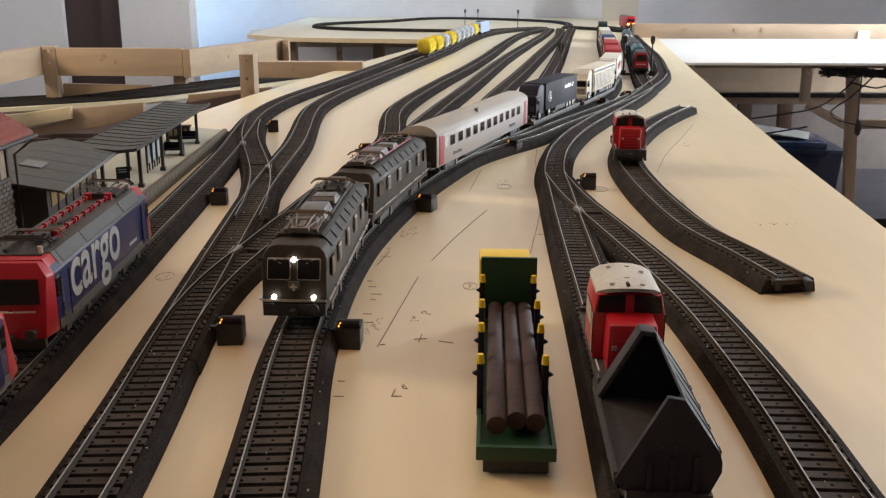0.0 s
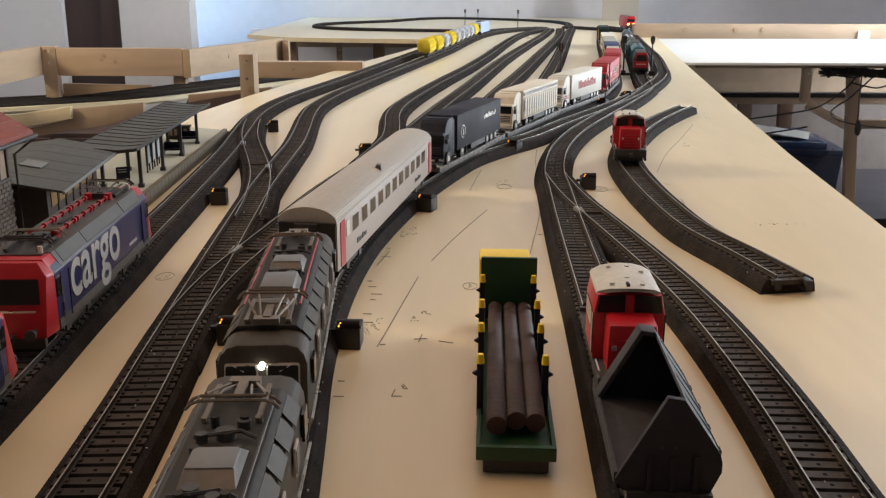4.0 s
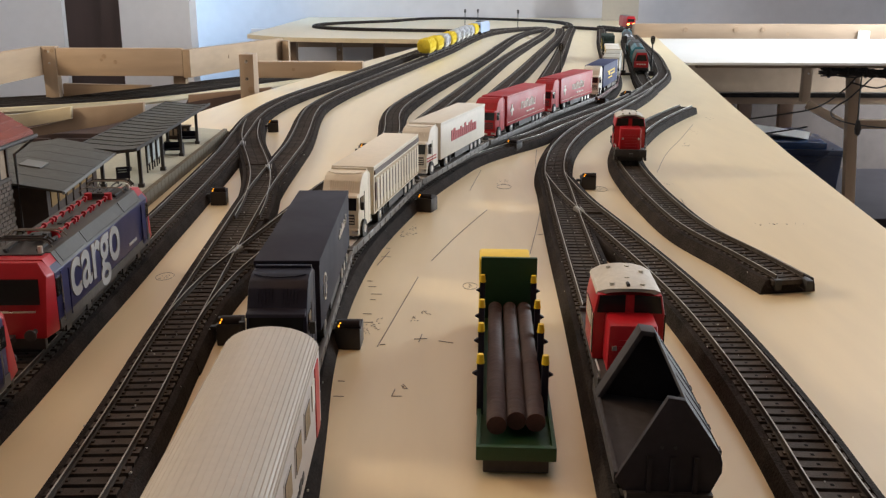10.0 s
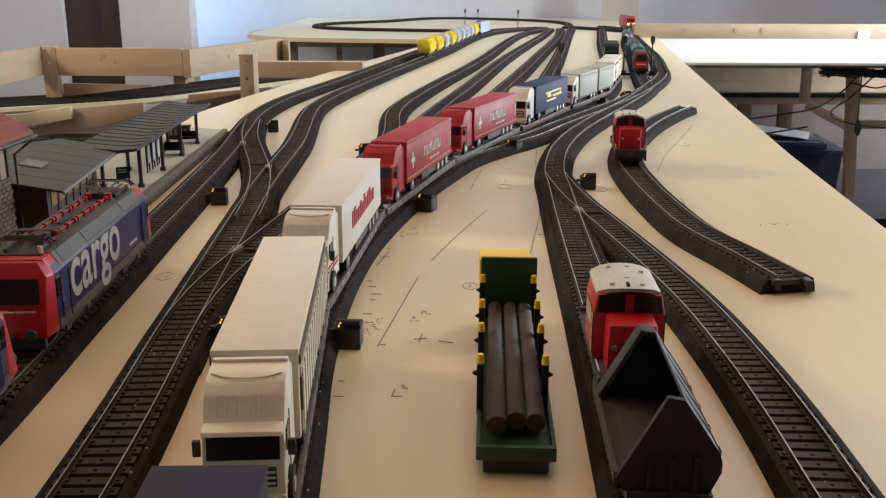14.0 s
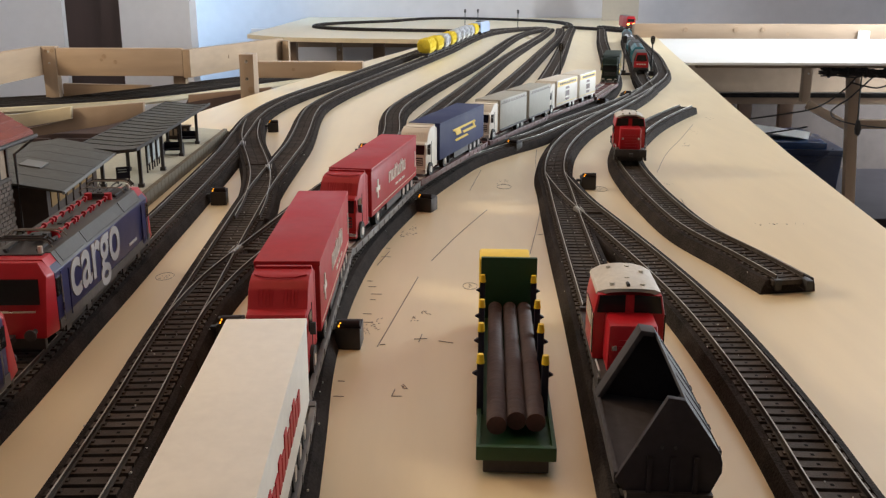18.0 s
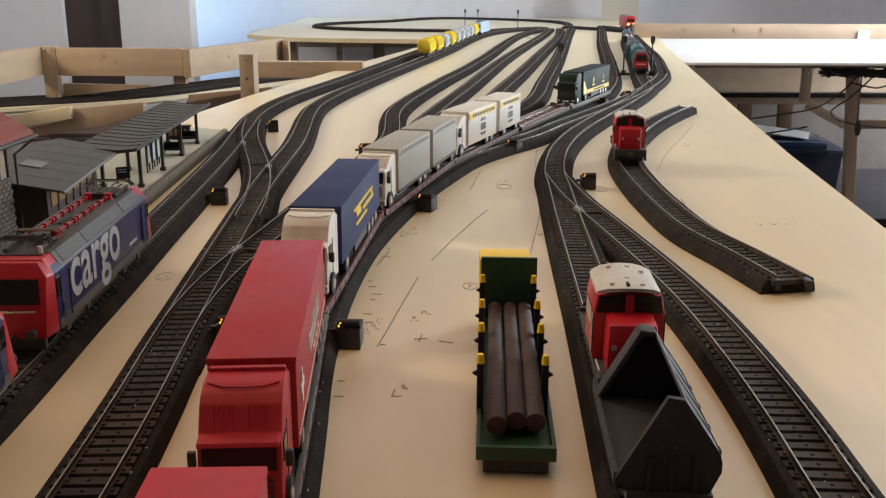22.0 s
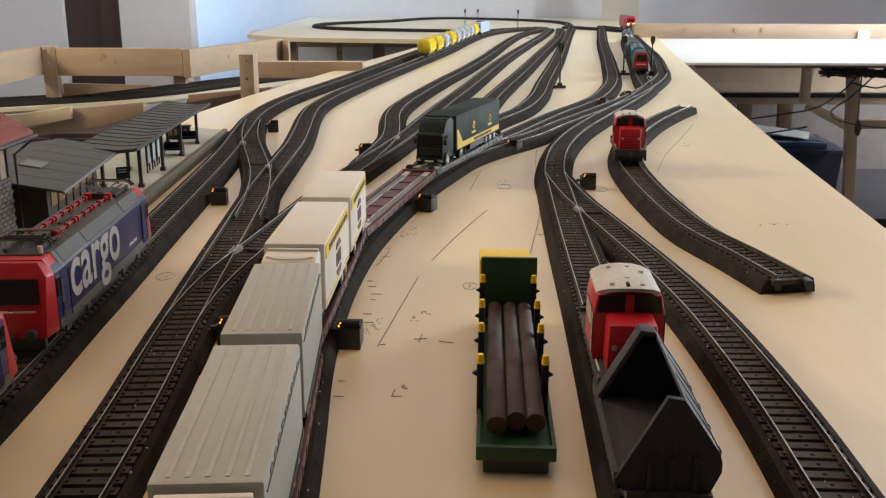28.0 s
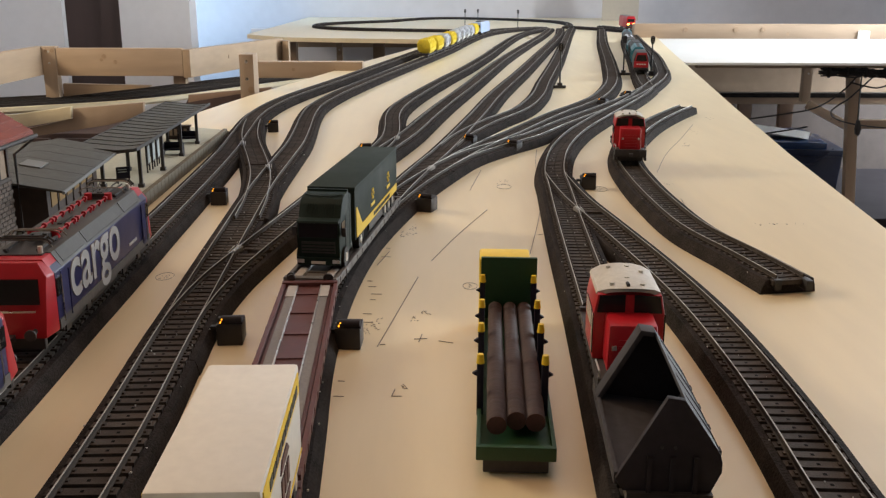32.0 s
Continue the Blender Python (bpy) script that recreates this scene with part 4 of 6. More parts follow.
def red_shunter(label):
    v = thing("diesel_shunter", label, "locomotive", "red shunters")
    part("frame_plate", box(-0.058, 0.026, -0.0142, 0.0142, 0.0085, 0.0115, 0.0005), SOOT, v)
    bon = box(0.000, 0.0165, -0.0100, 0.0100, 0.0115, 0.0322, 0.0018)
    for w in bon.verts:
        if w.co.z > 0.028:
            w.co.y *= 0.95
            w.co.z -= max(w.co.x, 0) * 0.05
    part("bonnet", bon, REDL, v, "red engine bonnet")
    part("rear_bonnet", box(-0.054, -0.028, -0.0098, 0.0098, 0.0115, 0.0300, 0.0016), REDL, v)
    c = part("cab", prism([(-0.0142, 0.0115), (0.0142, 0.0115), (0.0142, 0.0315), (0.0128, 0.0392), (-0.0128, 0.0392), (-0.0142, 0.0315)], -0.030, 0.002, "x", 0.0008), REDL, v, "red cab")
    arch = [(-0.0132, 0.0383), (-0.0126, 0.0396), (-0.0090, 0.0416), (-0.0045, 0.0426), (0.0, 0.0429), (0.0045, 0.0426), (0.0090, 0.0416), (0.0126, 0.0396), (0.0132, 0.0383)]
    under = [(y * 0.9, z - 0.0013) for y, z in arch[::-1]]
    rf = prism(arch + under, -0.032, 0.0052, "x", 0.0)
    for w in rf.verts:
        if w.co.x > 0:
            w.co.x -= 40 * w.co.y * w.co.y
    part("cab_roof", rf, GREYROOF, c, "weathered pale grey roof")
    for x, y in ((-0.026, -0.006), (-0.020, 0.007), (-0.010, 0.000), (-0.002, -0.007), (-0.001, 0.005), (-0.027, 0.002)):
        part("roof_fitting", cyl(x, y, 0.0424, 0.0010, 0.0016, "z", 10), GREYROOF, c)
    part("horn", cyl(0.001, -0.001, 0.0434, 0.0008, 0.0030, "x", 8), SOOT, c, "dark horn")
    for e, x in ((1, 0.0022), (-1, -0.0302)):
        for s in (-1, 1):
            part("cab_window", prism([(s * 0.0018, 0.0318), (s * 0.0130, 0.0318), (s * 0.0120, 0.0388), (s * 0.0018, 0.0392)], x - 0.0005, x + 0.0005, "x"), GLASS, c)
    for s in (-1, 1):
        part("side_window", box(-0.024, -0.004, s * 0.0142 - 0.0004, s * 0.0142 + 0.0004, 0.0235, 0.0315), GLASS, c)
        part("cab_door", box(-0.0035, 0.0015, s * 0.0142 - 0.0003, s * 0.0142 + 0.0005, 0.0140, 0.0310), GLASS, c)
        part("bonnet_lamp", box(0.0160, 0.0173, s * 0.0072 - 0.0010, s * 0.0072 + 0.0010, 0.0210, 0.0230, 0.0003), CHROME, v, "pale headlamp")
        part("handrail", tube([(0.0255, s * 0.0136, 0.0115), (0.0255, s * 0.0136, 0.0160), (0.017, s * 0.0142, 0.0172)], 0.0004, 5), CHROME, v)
        part("step", box(0.014, 0.024, s * 0.0136 - 0.0010, s * 0.0136 + 0.0010, 0.0030, 0.0088), SOOT, v)
    for k in range(5):
        part("louvre", box(0.0160, 0.0170, -0.0055, 0.0055, 0.0140 + 0.0026 * k, 0.0150 + 0.0026 * k), REDL, v)
    for x in (-0.058, 0.026):
        e = 1 if x > 0 else -1
        part("buffer_beam", box(x - 0.0012, x + 0.0012, -0.0142, 0.0142, 0.0065, 0.0135, 0.0003), SOOT, v)
        buffers(x + e * 0.003, v, e)
    part("underframe", box(-0.052, 0.022, -0.0115, 0.0115, 0.0022, 0.0090, 0.0008), BLACK, v)
    for x in (-0.044, -0.016, 0.012):
        wheelset(x, 0.0062, v)
    return v


def lid_wagon():
    """A gabled wagon with rounded eaves whose lid stands open on one side."""
    v = thing("lid_wagon", "charcoal gabled wagon with an open roof side, coupled to the shunter", "railway wagon")
    W, L = 0.0155, 0.0315
    right = [(0.0125, 0.0095), (0.0142, 0.0135), (0.0155, 0.0165), (W, 0.0195), (0.0148, 0.0222), (0.0135, 0.0245), (0.0032, 0.0398)]
    left = [(-0.0020, 0.0405), (-0.0165, 0.0135), (-0.0140, 0.0095)]
    for e in (-1, 1):
        part("end_wall", prism(right + left, e * L - 0.0012, e * L + 0.0012, "x", 0.0003), CHARCOAL, v)
    part("floor_tray", prism([(-0.0160, 0.0125), (0.0130, 0.0095), (0.0130, 0.0108), (-0.0160, 0.0142)], -L, L, "x"), CHARCOAL_IN, v, "paler grey floor")
    part("side_lip", prism([(-0.0168, 0.0110), (-0.0152, 0.0110), (-0.0152, 0.0152), (-0.0168, 0.0152)], -L, L, "x", 0.0003), CHARCOAL_IN, v)
    inner = [(y * 0.94, z - 0.0012) for y, z in right[::-1]]
    part("roof_lid", prism(right + inner, -L - 0.0006, L - 0.0014, "x"), CHARCOAL_IN, v, "closed roof lid with rounded eaves")
    part("end_frame", prism([(0.0030, 0.0403), (-0.0022, 0.0410), (-0.0172, 0.0140), (-0.0155, 0.0135), (-0.0012, 0.0390), (0.0022, 0.0385)], -L, -L + 0.0075, "x", 0.0002), CHARCOAL_IN, v, "grey frame of the end wall")
    for k in range(4):
        x = -0.026 + 0.016 * k
        part("lid_rib", prism([(0.0160, 0.0192), (0.0166, 0.0196), (0.0138, 0.0249), (0.0052, 0.0373), (0.0046, 0.0370), (0.0132, 0.0240)], x - 0.0011, x + 0.0011, "x"), CHARCOAL, v)
        part("lid_catch", box(x - 0.0016, x + 0.0016, 0.0150, 0.0172, 0.0172, 0.0192), CHARCOAL, v)
    for y in (-0.0065, 0.0005, 0.0075):
        part("end_rib", box(L + 0.0010, L + 0.0024, y - 0.0007, y + 0.0007, 0.0095, 0.0215), CHARCOAL, v)
    for y in (-0.003, 0.001):
        part("rivet", cyl(L + 0.0014, y, 0.0245, 0.0005, 0.0008, "x", 8), CHARCOAL_IN, v)
    part("underframe", box(-L - 0.003, L + 0.003, -0.0130, 0.0130, 0.0060, 0.0097), BLACK, v)
    for e in (-1, 1):
        wheelset(e * 0.020, 0.0055, v)
    buffers(-L - 0.006, v, -1)
    part("coupling", box(L + 0.001, L + 0.007, -0.0015, 0.0015, 0.0060, 0.0085), SOOT, v)
    return v


def cargo_loco(lettered=True):
    v = thing("electric_locomotive", "blue and red electric locomotive with pale lettering" if lettered else "plain blue and red locomotive coupled to its twin", "locomotive", "blue locomotives")
    L, W, N = 0.086, 0.0168, 0.008
    sec = [(-W, 0.0085), (W, 0.0085), (W, 0.0350), (W - 0.0045, 0.0410), (-W + 0.0045, 0.0410), (-W, 0.0350)]
    part("body", prism(sec, -L + N, L - N, "x", 0.0005), BLUEP, v, "deep blue side")
    part("roof", prism([(-W + 0.0001, 0.0353), (W - 0.0001, 0.0353), (W - 0.0044, 0.0420), (-W + 0.0044, 0.0420)], -L + 0.0176, L - 0.0176, "x", 0.0004), CARGO_ROOF, v, "grey roof")
    for e in (-1, 1):
        nose = prism(sec, e * (L - N), e * (L + 0.004), "x", 0.0009)
        for w in nose.verts:
            if abs(w.co.x) > L - 0.002:
                w.co.y *= 0.90
                if w.co.z > 0.016:
                    w.co.x -= math.copysign((w.co.z - 0.016) * 0.34, w.co.x)
        n = part("nose", nose, REDL, v, "red cab front")
        g = prism([(-0.0125, 0.0235), (0.0125, 0.0235), (0.0115, 0.0340), (-0.0115, 0.0340)], e * (L + 0.004) - 0.0004, e * (L + 0.004) + 0.0006, "x")
        for w in g.verts:
            w.co.x -= math.copysign((w.co.z - 0.016) * 0.34, e)
        part("windscreen", g, GLASS, n)
        cap = prism([(-W + 0.0003, 0.0350), (W - 0.0003, 0.0350), (W - 0.0046, 0.0416), (-W + 0.0046, 0.0416)], e * (L - 0.0184), e * (L - N + 0.0010), "x", 0.0004)
        part("roof_end", cap, REDL, n, "red roof end")
        part("front_apron", box(e * (L + 0.001) - 0.0015, e * (L + 0.001) + 0.0015, -0.0135, 0.0135, 0.0030, 0.0120, 0.0005), BLACK, v)
        part("front_rail", box(e * (L + 0.0035) - 0.0006, e * (L + 0.0035) + 0.0006, -0.0110, 0.0110, 0.0205, 0.0211), CHROME, n)
        for s in (-1, 1):
            part("cab_door", box(e * (L - 0.0185) - 0.0042, e * (L - 0.0185) + 0.0042, s * W - 0.0003, s * W + 0.0004, 0.0100, 0.0340), BLUEP, n)
            part("cab_side_window", box(e * (L - 0.0105) - 0.0024, e * (L - 0.0105) + 0.0024, s * W - 0.0003, s * W + 0.0004, 0.0240, 0.0325), GLASS, n)
            for q in (0.0137, 0.0233):
                part("door_rail", tube([(e * (L - q), s * (W + 0.0006), 0.0110), (e * (L - q), s * (W + 0.0006), 0.0330)], 0.0003, 5), CHROME if q < 0.02 else BLUEP, n)
            part("corner_insulator", cyl(e * 0.042, s * 0.0055, 0.0436, 0.0021, 0.0042, "z", 12), REDL, v, "red corner insulator")
        buffers(e * (L + 0.006), v, e)
        bogie(e * 0.046, v, 0.030)
        part("roof_well", box(e * 0.058 - 0.015, e * 0.058 + 0.0145, -0.0100, 0.0100, 0.0414, 0.0421), SOOT, v, "dark pantograph well")
        pantograph(e * 0.058, 0.0422, v, -e, SOOT, 0.0010)
        for q, hh in ((-0.010, 0.0478), (-0.005, 0.0484), (0.009, 0.0474)):
            part("contact_bow", tube([(e * 0.058 + q, -0.0130, hh - 0.0032), (e * 0.058 + q, -0.0110, hh - 0.0008), (e * 0.058 + q, -0.0085, hh), (e * 0.058 + q, 0.0085, hh), (e * 0.058 + q, 0.0110, hh - 0.0008), (e * 0.058 + q, 0.0130, hh - 0.0032)], 0.0004, 5), COPPER, v, "pale contact bow")
        part("horn", cyl(e * 0.070, 0.0085, 0.0432, 0.0012, 0.0042, "z", 10), WHITEP, v)
    for s in (-1, 1):
        bm = tube([(-0.042, s * 0.0055, 0.0440), (0.042, s * 0.0055, 0.0440)], 0.0004, 6)
        part("roof_conductor", bm, REDL, v, "red roof conductor")
        for k in range(9):
            x = -0.036 + 0.0085 * k + 0.002 * ((k * 7) % 3)
            ins = cyl(x, s * 0.0055, 0.0440, 0.0013, 0.0015, "x", 10)
            cyl(x, s * 0.0055, 0.0428, 0.0006, 0.0022, "z", 8, bm=ins)
            part("insulator", ins, REDL, v, "red insulator")
        part("skirt", box(-L + N, L - N, s * W - 0.0004, s * W + 0.0004, 0.0085, 0.0132), SKIRT, v, "weathered grey skirt")
        part("roof_box", box(-0.002, 0.016, s * 0.0016 - 0.0012, s * 0.0016 + 0.0012, 0.0416, 0.0428, 0.0004), SOOT, v)
        for x0, x1 in ((-0.064, -0.034), (-0.030, 0.030), (0.034, 0.064)):
            part("roof_hatch", prism([(s * 0.0124, 0.0419), (s * 0.0160, 0.0363), (s * 0.0161, 0.0367), (s * 0.0127, 0.0420)], x0, x1, "x"), CARGO_ROOF, v)
    part("transformer", box(-0.022, 0.022, -0.013, 0.013, 0.0025, 0.0090, 0.001), BLACK, v)
    if lettered:
        for s in (-1, 1):
            cu = bpy.data.curves.new("side_lettering", "FONT")
            cu.body, cu.size, cu.extrude, cu.offset = "cargo", 0.0372, 0.0003, 0.0005
            tmp = new("lettering_form", cu)
            me = bpy.data.meshes.new_from_object(tmp.evaluated_get(bpy.context.evaluated_depsgraph_get()))
            bpy.data.objects.remove(tmp)
            wide = max(w.co.x for w in me.vertices)
            for w in me.vertices:
                w.co.x *= 0.0785 / wide
            me.materials.append(LETTER_GREY)
            ob = new("side_lettering", me)
            ob.parent = v
            ob.matrix_basis = pose(-TEXT_AT, -W - 0.0002, 0.0172, 90, 0, 0) if s < 0 else pose(TEXT_AT, W + 0.0002, 0.0172, 90, 0, 180)
            ob["label"] = "pale grey side lettering"
            for k in range(6):
                part("lettering_bar", box(-s * 0.044 - 0.006 + 0.0026 * k, -s * 0.044 - 0.0045 + 0.0026 * k, s * W - 0.0004, s * W + 0.0004, 0.0165, 0.0180), LTGREY, v)
    return v


# ---- standing vehicles ----
def on_track(key, y, rise=TOP):
    """Pose on a track at the plan's y, facing the near end."""
    xy, tg = spline(TRACKS[key], 0.004)
    i = int(np.argmin(abs(xy[:, 1] - y)))
    t = tg[i] if tg[i][1] < 0 else -tg[i]
    return pose(xy[i][0], xy[i][1], rise, 0, 0, math.degrees(math.atan2(t[1], t[0])))


LOCO_A = cargo_loco(True)
LOCO_A.matrix_world = on_track("platform track", 0.486)
LOCO_B = cargo_loco(False)
LOCO_B.matrix_world = on_track("platform track", 0.270)
SHUNT_A = red_shunter("red diesel shunter with a weathered white cab roof")
SHUNT_A.matrix_world = on_track("goods line", 0.367)
SHUNT_B = copy_thing(SHUNT_A, on_track("stub siding", 0.897))
SHUNT_B["label"] = "red diesel shunter alone on a curved stub siding"
LIDS = lid_wagon()
LIDS.matrix_world = on_track("goods line", 0.294)


def log_truck():
    v = thing("log_truck", "green and yellow toy log truck with brown logs", "toy truck", at=pose(0.0295, 0.380, 0, 0, 0, -92.7))
    # +x points to the near end
    L0, L1, W = -0.074, 0.070, 0.0143
    part("chassis", box(L0 + 0.004, L1 - 0.001, -0.0118, 0.0118, 0.0008, 0.0070, 0.0006), SOOT, v, "dark underbody")
    part("deck", box(L0, L1, -W, W, 0.0066, 0.0095, 0.0005), GREENW, v)
    for s in (-1, 1):
        part("deck_edge", box(L0, L1, s * (W - 0.0008) - 0.0008, s * (W - 0.0008) + 0.0008, 0.0066, 0.0120, 0.0003), GREENW, v)
    part("end_lip", box(L1 - 0.0012, L1 + 0.0012, -W, W, 0.0066, 0.0120, 0.0004), GREENW, v)
    part("bulkhead", box(L0 - 0.0010, L0 + 0.0014, -0.0141, 0.0134, 0.0066, 0.0408, 0.0005), GREENW, v, "green headboard")
    part("yellow_cab", box(L0 - 0.022, L0 - 0.0020, -0.0152, 0.0102, 0.0030, 0.0393, 0.0015), YELLOW, v, "yellow cab behind the headboard")
    for s in (-1, 1):
        for x in (-0.066, -0.028, 0.003, 0.038):
            y = 0.0115 if s > 0 else -0.0133
            st = part("stake", box(x - 0.0013, x + 0.0013, y - 0.0013, y + 0.0013, 0.0090, 0.0305, 0.0003), NAVY, v, "dark stake")
            part("cap", cyl(x, y, 0.0322, 0.0016, 0.0036, "z", 14, 0.0012), YELLOW, st, "yellow stake cap")
            part("bracket", prism([(y + s * 0.0011, 0.0275), (y + s * 0.0031, 0.0262), (y + s * 0.0011, 0.0250)], x - 0.0008, x + 0.0008, "x"), NAVY, st)
    for x in (-0.050, 0.048):
        for s in (-1, 1):
            part("wheel", cyl(x, s * 0.0105, 0.0042, 0.0042, 0.003, "y", 16), TYRE, v)
    for k, y in enumerate((-0.0070, 0.0002, 0.0072)):
        for i, (a, b) in enumerate(((-0.070, 0.001), (-0.006, 0.0595 + (0.003, -0.001, 0.0)[k]))):
            r = 0.0037 - 0.0003 * (1 - i)
            n = 14
            lg = bmesh.new()
            rings = []
            for j in range(9):
                x = a + (b - a) * j / 8
                rings.append([lg.verts.new((x, y + r * (1 + 0.05 * noise.noise((x * 90, k * 7.0, q))) * math.cos(2 * math.pi * q / n), 0.0157 + 0.0006 * i + r * (1 + 0.05 * noise.noise((x * 90, k * 3.0, q + 5))) * math.sin(2 * math.pi * q / n))) for q in range(n)])
            for ra, rb in zip(rings[:-1], rings[1:]):
                for q in range(n):
                    lg.faces.new((ra[q], ra[(q + 1) % n], rb[(q + 1) % n], rb[q]))
            o = part("log", lg, BARK, v, "brown log")
            part("cut_end", cyl(b, y, 0.0157 + 0.0006 * i, r * 0.98, 0.0006, "x", 14), LOGEND, o)
            part("cut_end", cyl(a, y, 0.0157 + 0.0006 * i, r * 0.98, 0.0006, "x", 14), LOGEND, o)


log_truck()

# ---- point motors, frogs, signals ----
def point_motor():
    v = thing("point_motor", "black point motor box with a small amber lamp beside the track", "point motor", "point motors")
    part("housing", box(-0.0062, 0.0062, -0.0070, 0.0070, 0.0, 0.0108, 0.0008), BLACK, v)
    part("cover", box(-0.0050, 0.0064, -0.0060, 0.0045, 0.0104, 0.0120, 0.0004), CHARCOAL, v)
    part("coil", cyl(0.0010, -0.0048, 0.0128, 0.0018, 0.0098, "x", 12), CHARCOAL, v)
    part("lever", box(-0.0100, -0.0058, -0.0014, 0.0014, 0.0062, 0.0082), BLACK, v)
    ln = part("lantern", box(-0.0052, -0.0018, -0.0062, -0.0028, 0.0110, 0.0142, 0.0003), BLACK, v)
    part("lantern_glow", prism([(-0.0046, 0.0115), (-0.0040, 0.0115), (-0.0029, 0.0138), (-0.0035, 0.0138)], -0.0065, -0.0061, "y"), LED, ln, "glowing amber bar")
    return v


MOTORS = [(-0.1040, 0.445, 184), (-0.1790, 0.752, 185), (-0.2030, 1.143, 190), (-0.0455, 0.440, 178), (-0.0125, 0.730, 160), (0.0745, 1.000, 150), (-0.080, 0.972, 8),
          (0.1250, 0.816, 0), (0.029, 1.036, 160), (0.229, 1.385, 150), (0.279, 1.480, 10)]


def place_motors():
    m = point_motor()
    for i, (x, y, a) in enumerate(MOTORS):
        flip = pose(x, y, 0, 0, 0, a - 180 if a > 90 else a)
        if i == 0:
            m.matrix_world = flip
        else:
            copy_thing(m, flip)


place_motors()


def frogs():
    spots = [("link", 0.575), ("crossover", 0.995), ("crossover", 0.862), ("third siding", 1.035), ("fourth siding", 0.857), ("outer branch", 0.69)]
    for key, y in spots:
        xy, tg = spline(TRACKS[key], 0.004)
        i = int(np.argmin(abs(xy[:, 1] - y)))
        a = math.degrees(math.atan2(tg[i][1], tg[i][0])) - 90
        side = -0.0085 if key in ("link", "outer branch") or y == 0.995 else 0.0085
        f = thing("crossing_frog", "bright metal crossing nose of a turnout", "track part", "turnout frogs", pose(xy[i][0] + side * tg[i][1], xy[i][1] - side * tg[i][0], 0, 0, 0, a))
        part("frog_nose", prism([(-0.0014, 0.008), (0.0014, 0.008), (0.0003, -0.009), (-0.0003, -0.009)], 0.0088, 0.0111, "z"), RAIL, f)
        for s in (-1, 1):
            part("wing_rail", prism([(s * 0.0024, 0.006), (s * 0.0029, 0.006), (s * 0.0018, -0.009), (s * 0.0013, -0.009)], 0.0088, 0.0112, "z"), RAIL, f)


frogs()


def signal():
    v = thing("signal_mast", "slim black model signal on a flat base", "railway signal", "signals")
    part("base", box(-0.026, 0.010, -0.005, 0.005, 0.0, 0.0045, 0.0005), SOOT, v)
    part("plinth", box(-0.004, 0.004, -0.004, 0.004, 0.0045, 0.0090, 0.0006), SOOT, v)
    part("mast", cyl(0, 0, 0.0380, 0.0015, 0.060, "z", 10), BLACK, v)
    h = part("head", prism([(-0.0028, 0.0610), (0.0028, 0.0610), (0.0042, 0.0680), (0.0042, 0.0730), (0.0024, 0.0755), (-0.0024, 0.0755), (-0.0042, 0.0730), (-0.0042, 0.0680)], -0.0012, 0.0012, "y", 0.0003), BLACK, v, "black signal head")
    for z in (0.0655, 0.0690, 0.0725):
        part("lens", cyl(0.0, -0.0014, z, 0.0009, 0.0008, "y", 10), CHROME, h)
    return v


def place_signals():
    s = signal()
    s.matrix_world = pose(0.1985, 1.655, 0, 0, 0, 0)
    for x, y, a in ((0.403, 1.890, 0), (0.352, 1.905, 180), (0.086, 3.96, 0), (0.138, 3.98, 0), (0.292, 3.88, 0)):
        copy_thing(s, pose(x, y, 0, 0, 0, a))


place_signals()

# ---- far trains ----
def hopper(m):
    v = thing("hopper_wagon", "small yellow ballast wagon" if m is LEMON else "small silver tank wagon", "railway wagon", "yellow goods train")
    tub = prism([(-0.0150, 0.0160), (-0.0100, 0.0085), (0.0100, 0.0085), (0.0150, 0.0160), (0.0150, 0.0320), (0.0090, 0.0400), (-0.0090, 0.0400), (-0.0150, 0.0320)], -0.042, 0.042, "x", 0.0015)
    for w in tub.verts:
        w.co.x *= 0.62 + 0.38 * min(1.0, max(0.0, (w.co.z - 0.0085) / 0.013)) - (0.12 if w.co.z > 0.036 else 0)
    part("tub", tub, m, v)
    for k in range(5):
        x = -0.032 + 0.016 * k
        part("rib", prism([(-0.0160, 0.0200), (0.0160, 0.0200), (0.0160, 0.0330), (0.0095, 0.0410), (-0.0095, 0.0410), (-0.0160, 0.0340)], x - 0.001, x + 0.001, "x"), m, v)
    part("underframe", box(-0.050, 0.050, -0.012, 0.012, 0.0050, 0.0085), SOOT, v)
    part("end_platform", box(0.045, 0.051, -0.013, 0.013, 0.0080, 0.0100), SOOT, v)
    for x in (-0.03, 0.03):
        wheelset(x, 0.0055, v)
    return v


LEMON = mat("lemon_yellow_wagon", (0.85, 0.66, 0.05), 0.4, scale=200, vary=0.15)
SILVER = mat("silver_tank", (0.66, 0.69, 0.74), 0.3, 0.35, scale=200, vary=0.1)
PALEBLUE = mat("pale_blue_white_loco", (0.42, 0.52, 0.72), 0.35, scale=200, vary=0.1)
TEAL = mat("teal_wagon", (0.02, 0.13, 0.17), 0.45, scale=200, vary=0.2)


